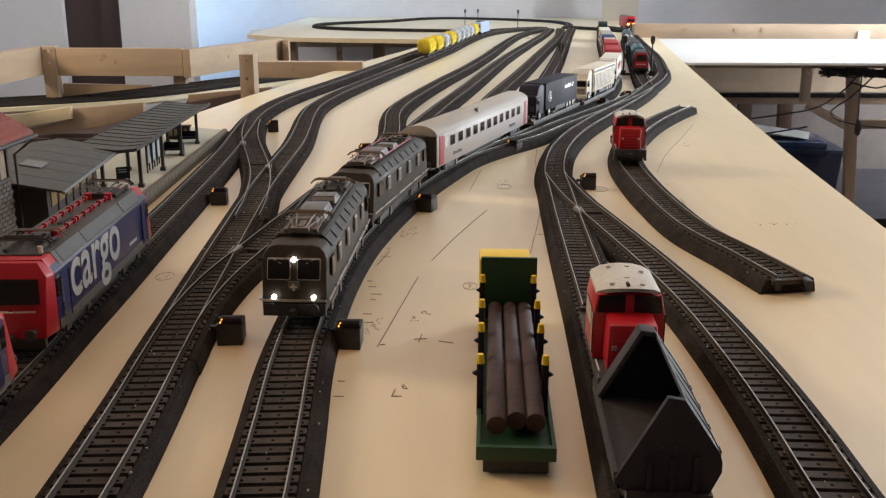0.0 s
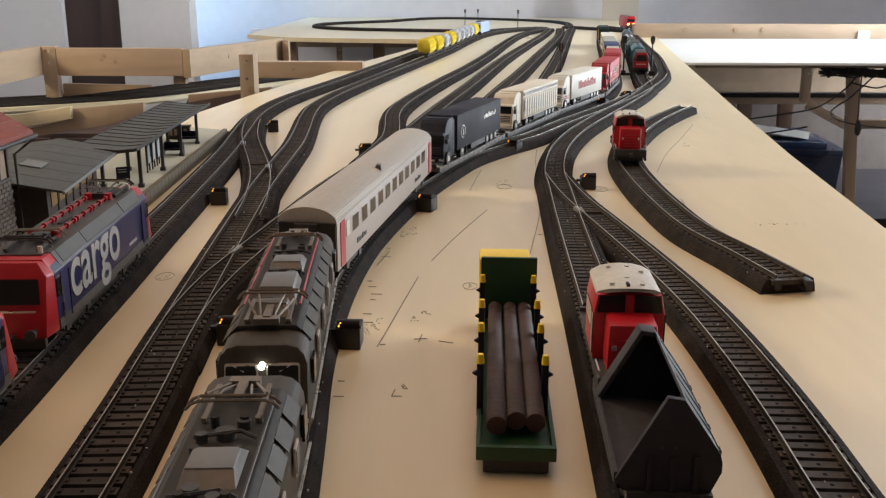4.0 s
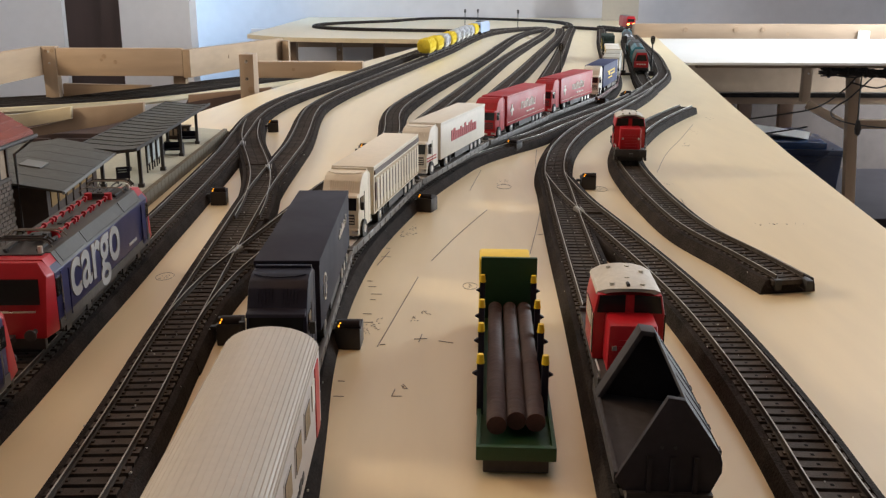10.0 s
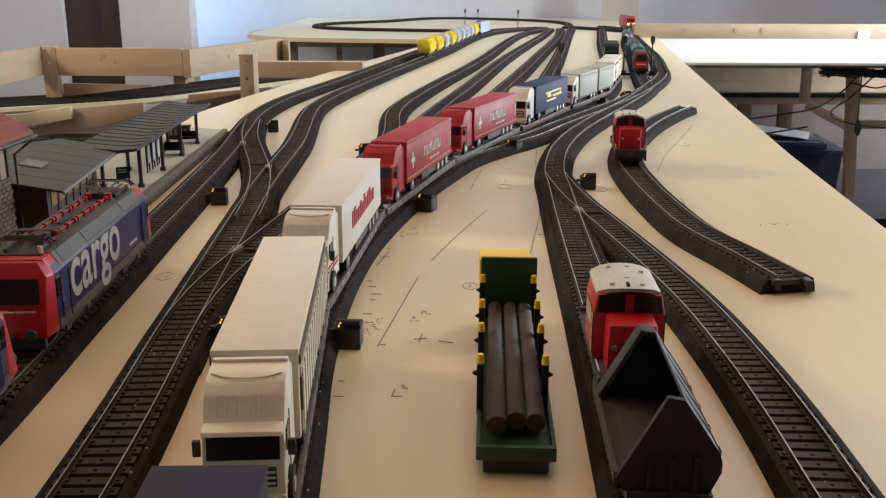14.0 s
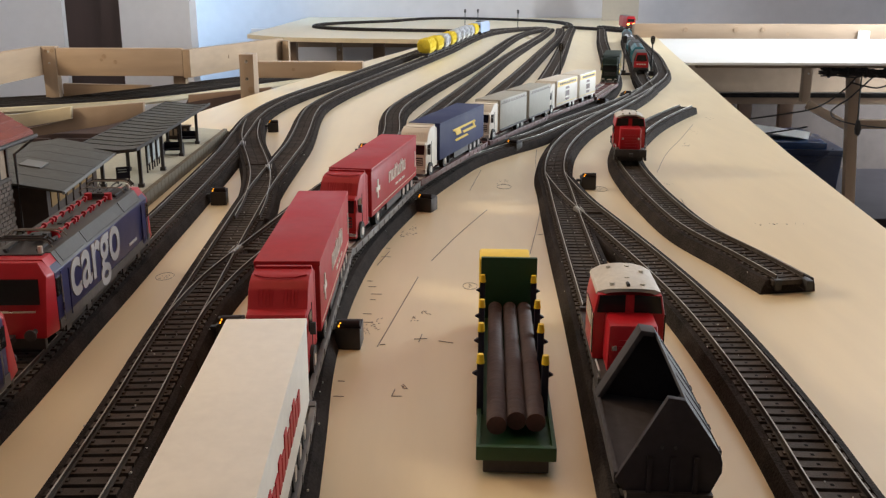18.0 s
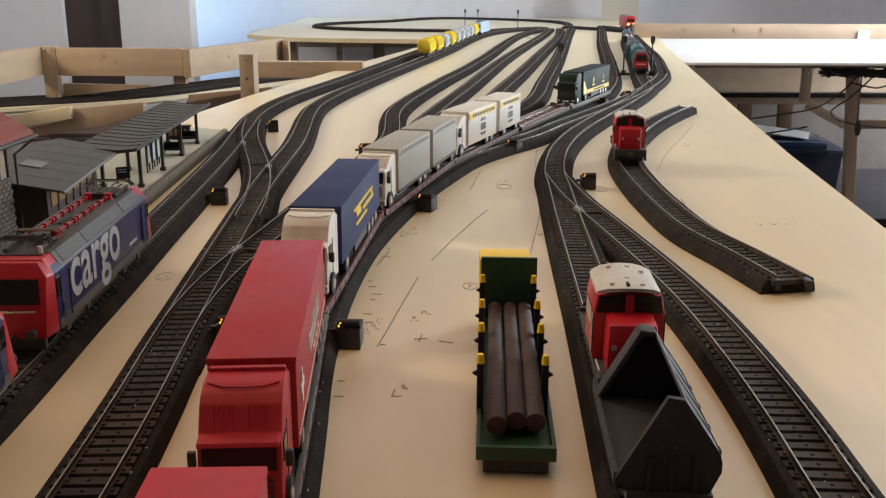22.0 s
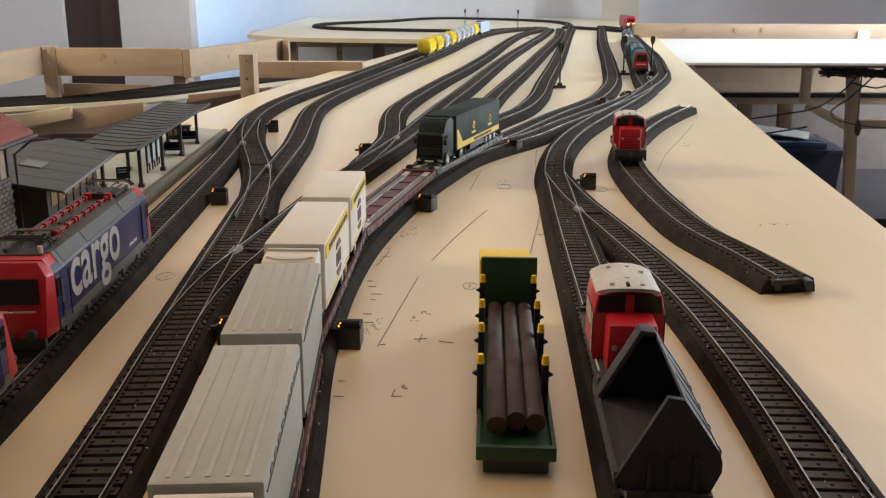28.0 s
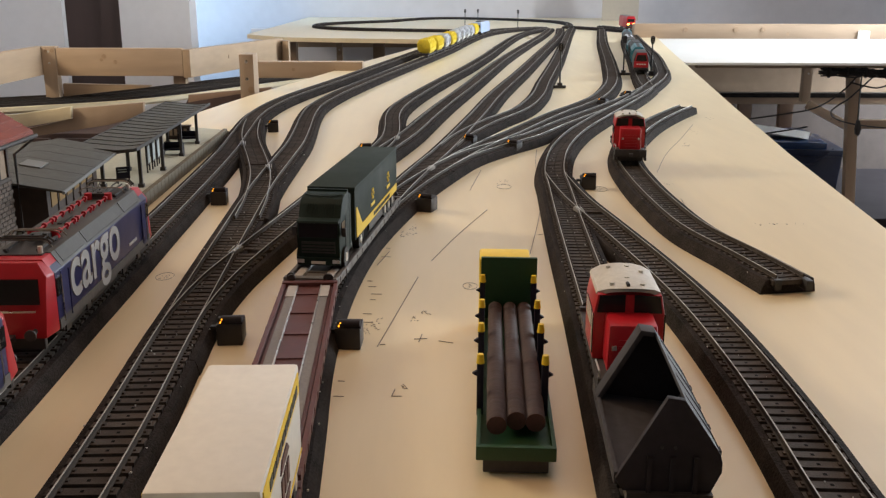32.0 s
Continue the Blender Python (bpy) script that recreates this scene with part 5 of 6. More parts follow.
def far_trains():
    y = 2.235
    kinds = [LEMON, LEMON, SILVER, LEMON, SILVER, SILVER, SILVER, SILVER, LEMON]
    for m in kinds:
        hopper(m).matrix_world = on_track("second track", y)
        y += 0.106
    v = thing("electric_locomotive", "pale blue and white locomotive behind the yellow wagons", "locomotive", at=on_track("second track", y + 0.075))
    part("body", prism([(-0.0165, 0.0085), (0.0165, 0.0085), (0.0165, 0.0350), (0.0120, 0.0415), (-0.0120, 0.0415), (-0.0165, 0.0350)], -0.09, 0.09, "x", 0.0015), PALEBLUE, v)
    part("windscreen", box(0.0890, 0.0908, -0.0125, 0.0125, 0.0240, 0.0330), GLASS, v)
    part("bumper_panel", box(0.0890, 0.0910, -0.0160, 0.0160, 0.0070, 0.0130), SOOT, v)
    part("roof_gear", box(-0.06, 0.06, -0.008, 0.008, 0.0412, 0.0450, 0.0008), ROOF_GREY, v)
    for e in (-1, 1):
        bogie(e * 0.05, v)
    # express on the right
    y = 1.865
    for k in range(8):
        if k == 0:
            v = thing("railcar", "red fronted railcar with a dark windscreen", "railcar", at=on_track("express line", 1.862))
            n = prism([(-0.0136, 0.0060), (0.0136, 0.0060), (0.0140, 0.0265), (0.0095, 0.0385), (-0.0095, 0.0385), (-0.0140, 0.0265)], -0.050, 0.050, "x", 0.002)
            part("body", n, SOOT, v)
            part("red_front", box(0.0485, 0.0510, -0.0132, 0.0132, 0.0110, 0.0220, 0.0006), REDL, v, "red front panel")
            part("screen_rim", prism([(-0.0124, 0.0225), (0.0124, 0.0225), (0.0086, 0.0378), (-0.0086, 0.0378)], 0.0490, 0.0503, "x"), REDL, v, "red windscreen surround")
            part("windscreen", prism([(-0.0102, 0.0232), (0.0102, 0.0232), (0.0076, 0.0340), (-0.0076, 0.0340)], 0.0490, 0.0512, "x"), GLASS, v)
            for j in range(4):
                part("lettering_bar", box(0.0500, 0.0514, -0.0085 + 0.0045 * j, -0.0050 + 0.0045 * j, 0.0160, 0.0180), WHITEP, v)
            bogie(0.02, v)
            bogie(-0.03, v)
            y = 1.862 + 0.11
            continue
        m = (TEAL, SOOT, TEAL, SOOT, SILVER, SOOT, TEAL, SOOT)[(k - 1) % 8]
        ln = 0.075
        v = thing("goods_wagon", "teal covered goods wagon" if m is TEAL else ("silver covered goods wagon" if m is SILVER else "dark covered goods wagon"), "railway wagon", "express goods train",
                  on_track("express line", y + ln))
        hi = 0.0380 if k < 3 else 0.0290
        part("body", prism([(-0.0138, 0.0085), (0.0138, 0.0085), (0.0138, hi - 0.008), (0.0075, hi), (-0.0075, hi), (-0.0138, hi - 0.008)], -ln + 0.004, ln - 0.004, "x", 0.001), m, v)
        for j in range(7):
            x = -0.06 + 0.02 * j
            part("side_rib", box(x - 0.0010, x + 0.0010, -0.0144, 0.0144, 0.0100, hi - 0.0085), m, v)
        part("roof_walk", box(-ln + 0.01, ln - 0.01, -0.0030, 0.0030, hi - 0.0002, hi + 0.0008), SOOT, v)
        bogie(0.045, v)
        bogie(-0.045, v)
        y += 2 * ln
    v = thing("electric_locomotive", "red and grey locomotive with lit amber headlamps", "locomotive", at=on_track("express line", 3.72))
    part("body", prism([(-0.0165, 0.0085), (0.0165, 0.0085), (0.0165, 0.0400), (0.0120, 0.0480), (-0.0120, 0.0480), (-0.0165, 0.0400)], -0.09, 0.09, "x", 0.0015), REDL, v, "red body")
    part("windscreen", box(0.0888, 0.0908, -0.0125, 0.0125, 0.0285, 0.0385), GLASS, v)
    part("nose_panel", box(0.0885, 0.0908, -0.0162, 0.0162, 0.0100, 0.0200), SOOT, v)
    part("roof_strip", box(-0.085, 0.085, -0.0125, 0.0125, 0.0478, 0.0492), ROOF_GREY, v)
    for s in (-1, 1):
        part("headlamp", cyl(0.0915, s * 0.0095, 0.0205, 0.0038, 0.002, "x", 14), AMBER, v, "glowing amber headlamp")
    for e in (-1, 1):
        bogie(e * 0.05, v)


far_trains()

# ---- station ----
BRICK = mat("grey_brown_brick", (0.115, 0.085, 0.066), 0.8, scale=350, vary=0.25, piece=0.18)
MORTAR = mat("mortar", (0.085, 0.070, 0.060), 0.85, scale=400, vary=0.2)
TILE_RED = mat("red_roof_tiles", (0.24, 0.060, 0.042), 0.7, scale=300, vary=0.2)
PANEL = mat("pale_wall_panel", (0.36, 0.26, 0.175), 0.7, scale=200, vary=0.2)
SLATE = mat("grey_roof_sheet", (0.052, 0.054, 0.050), 0.6, scale=900, vary=0.35, bump=0.5, coarse=120, piece=0.06)
PLATFORM = mat("grey_green_platform", (0.42, 0.42, 0.36), 0.75, scale=350, vary=0.12)
KERB = mat("tan_platform_edge", (0.14, 0.118, 0.082), 0.75, scale=350, vary=0.15)
DARKWOOD = mat("dark_shed_wood", (0.055, 0.035, 0.028), 0.7, scale=150, vary=0.3)
OCHRE = mat("ochre_window_panel", (0.24, 0.135, 0.03), 0.6, scale=300, vary=0.2)
SKYLIGHT = mat("dull_skylight", (0.17, 0.18, 0.18), 0.4, scale=400, vary=0.15)
POSTER = mat("pale_poster", (0.48, 0.54, 0.54), 0.5, scale=500, vary=0.3)


def station():
    p = thing("station_platform", "grey station platform with tan kerb stones and a ramp", "platform", kind="structure")
    rim = [(-0.233, 0.44), (-0.2355, 0.68), (-0.2415, 0.87), (-0.2480, 1.056), (-0.2490, 1.085), (-0.300, 1.110), (-0.355, 1.110), (-0.355, 0.44)]
    part("slab", prism(rim, 0.0003, 0.0105, "z"), PLATFORM, p)
    xy, tg = spline([(-0.2310, 0.44), (-0.2335, 0.68), (-0.2395, 0.87), (-0.2460, 1.056), (-0.2470, 1.080)], 0.012)
    km = box(-0.0022, 0.0022, -0.0057, 0.0057, 0.0, 0.0116)
    me = bpy.data.meshes.new("kerb_stone")
    km.to_mesh(me)
    km.free()
    me.materials.append(KERB)
    for q, t in zip(xy, tg):
        share("kerb_stone", me, p, q[0], q[1], 0.0002, math.atan2(t[1], t[0]) - math.pi / 2)
    part("ramp", prism([(1.085, 0.0003), (1.135, 0.0003), (1.085, 0.0105)], -0.262, -0.2495, "x"), KERB, p)

    c = thing("platform_canopy", "long grey ribbed canopy on dark posts over the platform", "canopy")
    a0, a1 = (-0.2630, 0.7530), (-0.2750, 1.0450)
    ang = math.degrees(math.atan2(a1[1] - a0[1], a1[0] - a0[0]))
    c.matrix_world = pose(a0[0], a0[1], 0.0105, 0, 0, ang)
    n = 16
    ln = 0.298
    wing = [(-0.0205, 0.0330), (-0.0060, 0.0318), (0.0265, 0.0348), (0.0265, 0.0358), (-0.0060, 0.0328), (-0.0205, 0.0340)]
    for k in range(n):
        x0 = -0.002 + ln * k / n
        part("roof_panel", prism(wing, x0, x0 + ln / n - 0.0007, "x"), SLATE, c)
        part("roof_seam", prism([(y, z + 0.0005) for y, z in wing], x0 + ln / n - 0.0007, x0 + ln / n, "x"), SOOT, c, "dark raised seam")
    for y, z in ((-0.0205, 0.0335), (0.0265, 0.0352)):
        part("fascia", box(-0.003, ln - 0.001, y - 0.0007, y + 0.0007, z - 0.0016, z + 0.0010), SOOT, c)
    part("end_fascia", prism([(-0.0205, 0.0318), (-0.0060, 0.0300), (0.0265, 0.0332), (0.0265, 0.0359), (-0.0060, 0.0329), (-0.0205, 0.0341)], -0.0038, -0.0021, "x"), SOOT, c, "dark end fascia")
    for k in range(4):
        x = 0.012 + k * 0.0735
        for y in (-0.0185, 0.0118):
            part("post", box(x - 0.0013, x + 0.0013, y - 0.0013, y + 0.0013, 0.0, 0.0325), SOOT, c, "dark canopy post")
            part("post_foot", box(x - 0.0022, x + 0.0022, y - 0.0022, y + 0.0022, 0.0, 0.0030), SOOT, c)
        part("cross_beam", box(x - 0.0010, x + 0.0010, -0.019, 0.024, 0.0300, 0.0320), SOOT, c)

    for i, (x, y) in enumerate(((-0.2590, 0.8330), (-0.2595, 0.8500), (-0.2600, 0.8660))):
        b = thing("notice_board", "framed notice board with a pale poster on the platform", "notice board", "notice boards", pose(x, y, 0.0105, 0, 0, 8))
        part("board", box(-0.0008, 0.0008, -0.0070, 0.0070, 0.0060, 0.0240, 0.0003), SOOT, b)
        part("poster", box(-0.0011, 0.0011, -0.0055, 0.0055, 0.0080, 0.0225), POSTER, b)
        for s in (-1, 1):
            part("leg", box(-0.0006, 0.0006, s * 0.0062 - 0.0006, s * 0.0062 + 0.0006, 0.0, 0.0065), SOOT, b)
    for x, y in ((-0.2620, 0.9250), (-0.2660, 0.9980)):
        b = thing("bench", "dark blue bench with a high back on the platform", "bench", "platform benches", pose(x, y, 0.0105, 0, 0, 5))
        part("seat", box(-0.0090, 0.0090, -0.0080, 0.0010, 0.0050, 0.0062), NAVY, b)
        part("backrest", box(-0.0090, 0.0090, 0.0008, 0.0020, 0.0030, 0.0115, 0.0003), NAVY, b)
        for e in (-1, 1):
            part("bench_side", box(e * 0.0092 - 0.0008, e * 0.0092 + 0.0008, -0.0080, 0.0020, 0.0, 0.0100), NAVY, b)
    v = thing("kiosk", "small brown vending kiosk on the platform", "kiosk", at=pose(-0.2820, 1.020, 0.0105, 0, 0, 5))
    part("body", box(-0.012, 0.012, -0.004, 0.004, 0.0, 0.0130, 0.0006), DARKWOOD, v)
    part("top", box(-0.013, 0.013, -0.005, 0.005, 0.0128, 0.0142), DARKWOOD, v)
    for k in range(4):
        part("slot", box(-0.009 + 0.005 * k, -0.006 + 0.005 * k, -0.0044, -0.0038, 0.0040, 0.0110), PANEL, v)
    v = thing("platform_sign", "dark blue platform sign with pale bars", "sign", at=pose(-0.2640, 0.7800, 0.0105, 0, 0, 28))
    part("plate", box(-0.0055, 0.0055, -0.0008, 0.0008, 0.0040, 0.0140, 0.0003), NAVY_ROOF, v)
    for z in (0.0095, 0.0115):
        part("lettering_bar", box(-0.0040, 0.0030, -0.0011, -0.0006, z, z + 0.0008), POSTER, v)
    for s in (-1, 1):
        part("leg", box(s * 0.0045 - 0.0005, s * 0.0045 + 0.0005, -0.0006, 0.0006, 0.0, 0.0045), SOOT, v)

    # goods shed with a shallow roof
    g = thing("goods_shed", "low dark goods shed with a grey sheet roof and ochre panels", "shed", at=pose(-0.298, 0.682, 0.0105, 0, 0, 96))
    part("wall", box(-0.066, 0.066, -0.030, 0.030, 0.0, 0.0300), DARKWOOD, g)
    for k in range(6):
        x0 = -0.086 + k * 0.028
        part("roof_sheet", prism([(-0.046, 0.0300), (0.0, 0.0385), (0.046, 0.0330), (0.046, 0.0345), (0.0, 0.0400), (-0.046, 0.0315)], x0, x0 + 0.0274, "x"), SLATE, g)
    part("gutter", tube([(-0.086, -0.0466, 0.0302), (0.080, -0.0466, 0.0302)], 0.0011, 8), SKYLIGHT, g)
    part("skylight", prism([(-0.018, 0.0368), (-0.004, 0.0394), (-0.004, 0.0402), (-0.018, 0.0376)], -0.034, -0.014, "x"), SKYLIGHT, g)
    for k in range(6):
        x = -0.052 + k * 0.019
        part("ochre_panel", box(x - 0.0065, x + 0.0065, -0.0306, -0.0298, 0.0150, 0.0255), OCHRE, g)
        part("panel_post", box(x + 0.0080, x + 0.0095, -0.0310, -0.0300, 0.0, 0.0290), DARKWOOD, g)

    # station house, of which a corner shows
    h = thing("station_house", "grey-brown brick station house with a red tiled roof", "house", at=pose(-0.3140, 0.5520, 0.0135, 0, 0, 0))
    part("wall", box(-0.075, 0.0440, -0.115, 0.0380, -0.0030, 0.0400), MORTAR, h)
    part("upper_wall", box(-0.0745, 0.0435, -0.1145, 0.0375, 0.0402, 0.0680), PANEL, h, "pale upper wall with boarding")
    bmesh_b = box(-0.0029, 0.0029, -0.0005, 0.0005, 0.0, 0.0022)
    bme = bpy.data.meshes.new("brick")
    bmesh_b.to_mesh(bme)
    bmesh_b.free()
    bme.materials.append(BRICK)
    for r in range(13):
        for k in range(11):
            share("brick", bme, h, 0.0443, 0.0345 - k * 0.0064 - (0.0032 if r % 2 else 0), 0.0008 + r * 0.0029, math.pi / 2)
    for k in range(8):
        part("board_batten", box(0.0434, 0.0446, 0.034 - k * 0.012, 0.0358 - k * 0.012, 0.0405, 0.0680), DARKWOOD, h)
    part("roof", prism([(0.0560, 0.0640), (0.0560, 0.0662), (-0.0150, 0.1100), (-0.0850, 0.0662), (-0.0850, 0.0640), (-0.0150, 0.1072)], -0.125, 0.050, "y"), TILE_RED, h)
    for k in range(13):
        x = 0.0555 - k * 0.0055
        z = 0.0664 + k * 0.0034
        part("tile_course", prism([(x, z), (x - 0.0055, z + 0.0034), (x - 0.0055, z + 0.0040), (x, z + 0.0012)], -0.1252, 0.0502, "y"), TILE_RED, h)
    part("gutter", tube([(0.0575, -0.12, 0.0640), (0.0575, 0.050, 0.0640)], 0.0014, 8), SOOT, h)
    part("downpipe", tube([(0.0575, 0.046, 0.0630), (0.0470, 0.0400, 0.0540), (0.0470, 0.0400, 0.0)], 0.0010, 8), SOOT, h)


station()

# ---- pencil marks on the board ----
def pencil():
    t = tagged(new("pencil_marks"), "pencil lines and scribbled notes on the plywood", "pencil marks", kind="stuff")
    lines = [[(-0.0149, 0.5527), (-0.0317, 0.4375)], [(0.0344, 0.7321), (0.0111, 0.6561), (-0.0072, 0.5883)], [(0.0357, 0.8979), (0.0231, 0.8069)],
             [(-0.0104, 0.4549), (-0.0118, 0.4438)], [(-0.0142, 0.4477), (-0.0077, 0.4485)], [(-0.0021, 0.4454), (0.0051, 0.4424)],
             [(0.1127, 1.1187), (0.0925, 0.9502), (0.0808, 0.7781), (0.071, 0.619)], [(0.0569, 0.6049), (0.0714, 0.6989), (0.0813, 0.7738)], [(0.0672, 0.6551), (0.0708, 0.6551), (0.0758, 0.7173)],
             [(0.3151, 1.2119), (0.2725, 1.0959), (0.2339, 0.9959), (0.2015, 0.8917)], [(-0.0218, 0.3791), (-0.0207, 0.3863)], [(-0.0218, 0.3791), (-0.0175, 0.3791)],
             [(-0.0308, 0.4398), (-0.0281, 0.4406)], [(-0.0351, 0.6109), (-0.0411, 0.5778)], [(0.1962, 0.7752), (0.1917, 0.7359), (0.1875, 0.6914)]]
    bm = bmesh.new()
    for ln in lines:
        strip(ln, 0.0004, 0.0001, 0.0002, bm)
    for k, (x, y) in enumerate(((-0.0449, 0.5444), (-0.0434, 0.5334), (-0.0407, 0.5196), (-0.0406, 0.5095), (-0.0425, 0.4856), (-0.0423, 0.4723), (-0.0465, 0.3953), (-0.0467, 0.379), (-0.0398, 0.5972), (-0.0381, 0.6179))):
        strip([(x, y), (x + 0.0030 + 0.0015 * (k % 3), y - 0.0004)], 0.0003, 0.0001, 0.0002, bm)
    for x, y, r in ((0.0159, 0.535, 0.0042), (-0.1672, 0.5524, 0.0052), (0.053, 0.8216, 0.0062), (0.1345, 0.813, 0.0070)):
        strip([(x + r * math.cos(a), y + 1.5 * r * math.sin(a)) for a in [2 * math.pi * j / 24 for j in range(24)]], 0.00017, 0.0001, 0.0002, bm, 0.0012)
    rnd = random.Random(4)
    for x, y, w, h, n in ((-0.0388, 0.4646, 0.0022, 0.012, 7), (-0.0338, 0.4689, 0.0018, 0.009, 5), (-0.0275, 0.6556, 0.0022, 0.008, 6), (-0.0230, 0.6700, 0.0040, 0.016, 7), (-0.0165, 0.3885, 0.0016, 0.003, 4),
                          (0.0159, 0.535, 0.0018, 0.003, 4), (-0.1672, 0.5524, 0.0026, 0.005, 4), (0.053, 0.840, 0.006, 0.012, 6), (0.1345, 0.813, 0.004, 0.006, 4), (0.248, 0.687, 0.018, 0.003, 6),
                          (0.266, 1.055, 0.006, 0.012, 6), (0.354, 1.271, 0.005, 0.012, 4), (-0.0081, 0.4868, 0.0030, 0.003, 4), (-0.0150, 0.4778, 0.0014, 0.004, 4), (0.200, 0.835, 0.006, 0.003, 3), (0.300, 1.15, 0.006, 0.02, 3)):
        for k in range(n * 2):
            a, b = x + rnd.uniform(-w, w), y + rnd.uniform(-h, h)
            strip([(a, b), (a + rnd.uniform(-0.0011, 0.0011), b + rnd.uniform(-0.0022, 0.0022))], 0.00022, 0.0001, 0.0002, bm)
    part("pencil_strokes", bm, PENCIL, t)


pencil()

def crumbs():
    t = tagged(new("roadbed_dust"), "pale crumbs and dust on the dark roadbeds", "dust", kind="stuff")
    rnd = random.Random(11)
    bm = bmesh.new()
    for key in ("main line", "second track", "outer branch", "stub siding", "goods line", "link"):
        xy, tg = spline(TRACKS[key], 0.005)
        for p, d in zip(xy, tg):
            if 0.25 < p[1] < 0.95 and rnd.random() < 0.5:
                o = rnd.uniform(-0.016, 0.016)
                r = rnd.uniform(0.0001, 0.00032)
                x, y = p[0] + d[1] * o, p[1] - d[0] * o
                z = 0.0086 if abs(o) < 0.013 else 0.0074
                box(x - r, x + r, y - r, y + r, z - 0.0003, z + r, bm=bm)
    part("crumb", bm, LTGREY, t)


crumbs()

# ---- timber frames and clutter beyond the board ----
def timber(a, m, label="pale pine frame timber", bevel=0.002):
    o = thing("frame_timber", label, "timber", "layout frame timbers")
    part("beam", box(*a, bevel), m, o)
    x0, x1, y0, y1, z0, z1 = a
    rnd = random.Random(int(1000 * abs(x0 + 3 * y0 + z1)))
    for k in range(3):
        if m is PINE_DEEP:
            part("knot", cyl(x1, y0 + (y1 - y0) * rnd.random(), z0 + (z1 - z0) * rnd.uniform(0.25, 0.75), rnd.uniform(0.004, 0.007), 0.0006, "x", 12), KNOT, o)
        else:
            w = 0.15 if m is PINE_UP else 1.0
            part("knot", cyl(x0 + (x1 - x0) * rnd.uniform(0.2, 0.8), y0, z1 - (z1 - z0) * w * rnd.uniform(0.25, 0.75), rnd.uniform(0.003, 0.006), 0.0006, "y", 12), KNOT, o)
    if m is PINE_UP:
        for k in (0.012, 0.040):
            part("screw_head", cyl((x0 + x1) / 2, y0, z1 - k, 0.0028, 0.0010, "y", 10), CHROME, o)
    return o


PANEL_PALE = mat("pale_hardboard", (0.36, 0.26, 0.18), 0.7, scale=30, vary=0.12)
# darker copy of the hardboard, with the under-board shade put into its colour
PANEL_SHADED = mat("shaded_hardboard", (0.10, 0.078, 0.07), 0.7, scale=30, vary=0.2)
CARD = mat("beige_card", (0.46, 0.41, 0.34), 0.8, scale=60, vary=0.06)


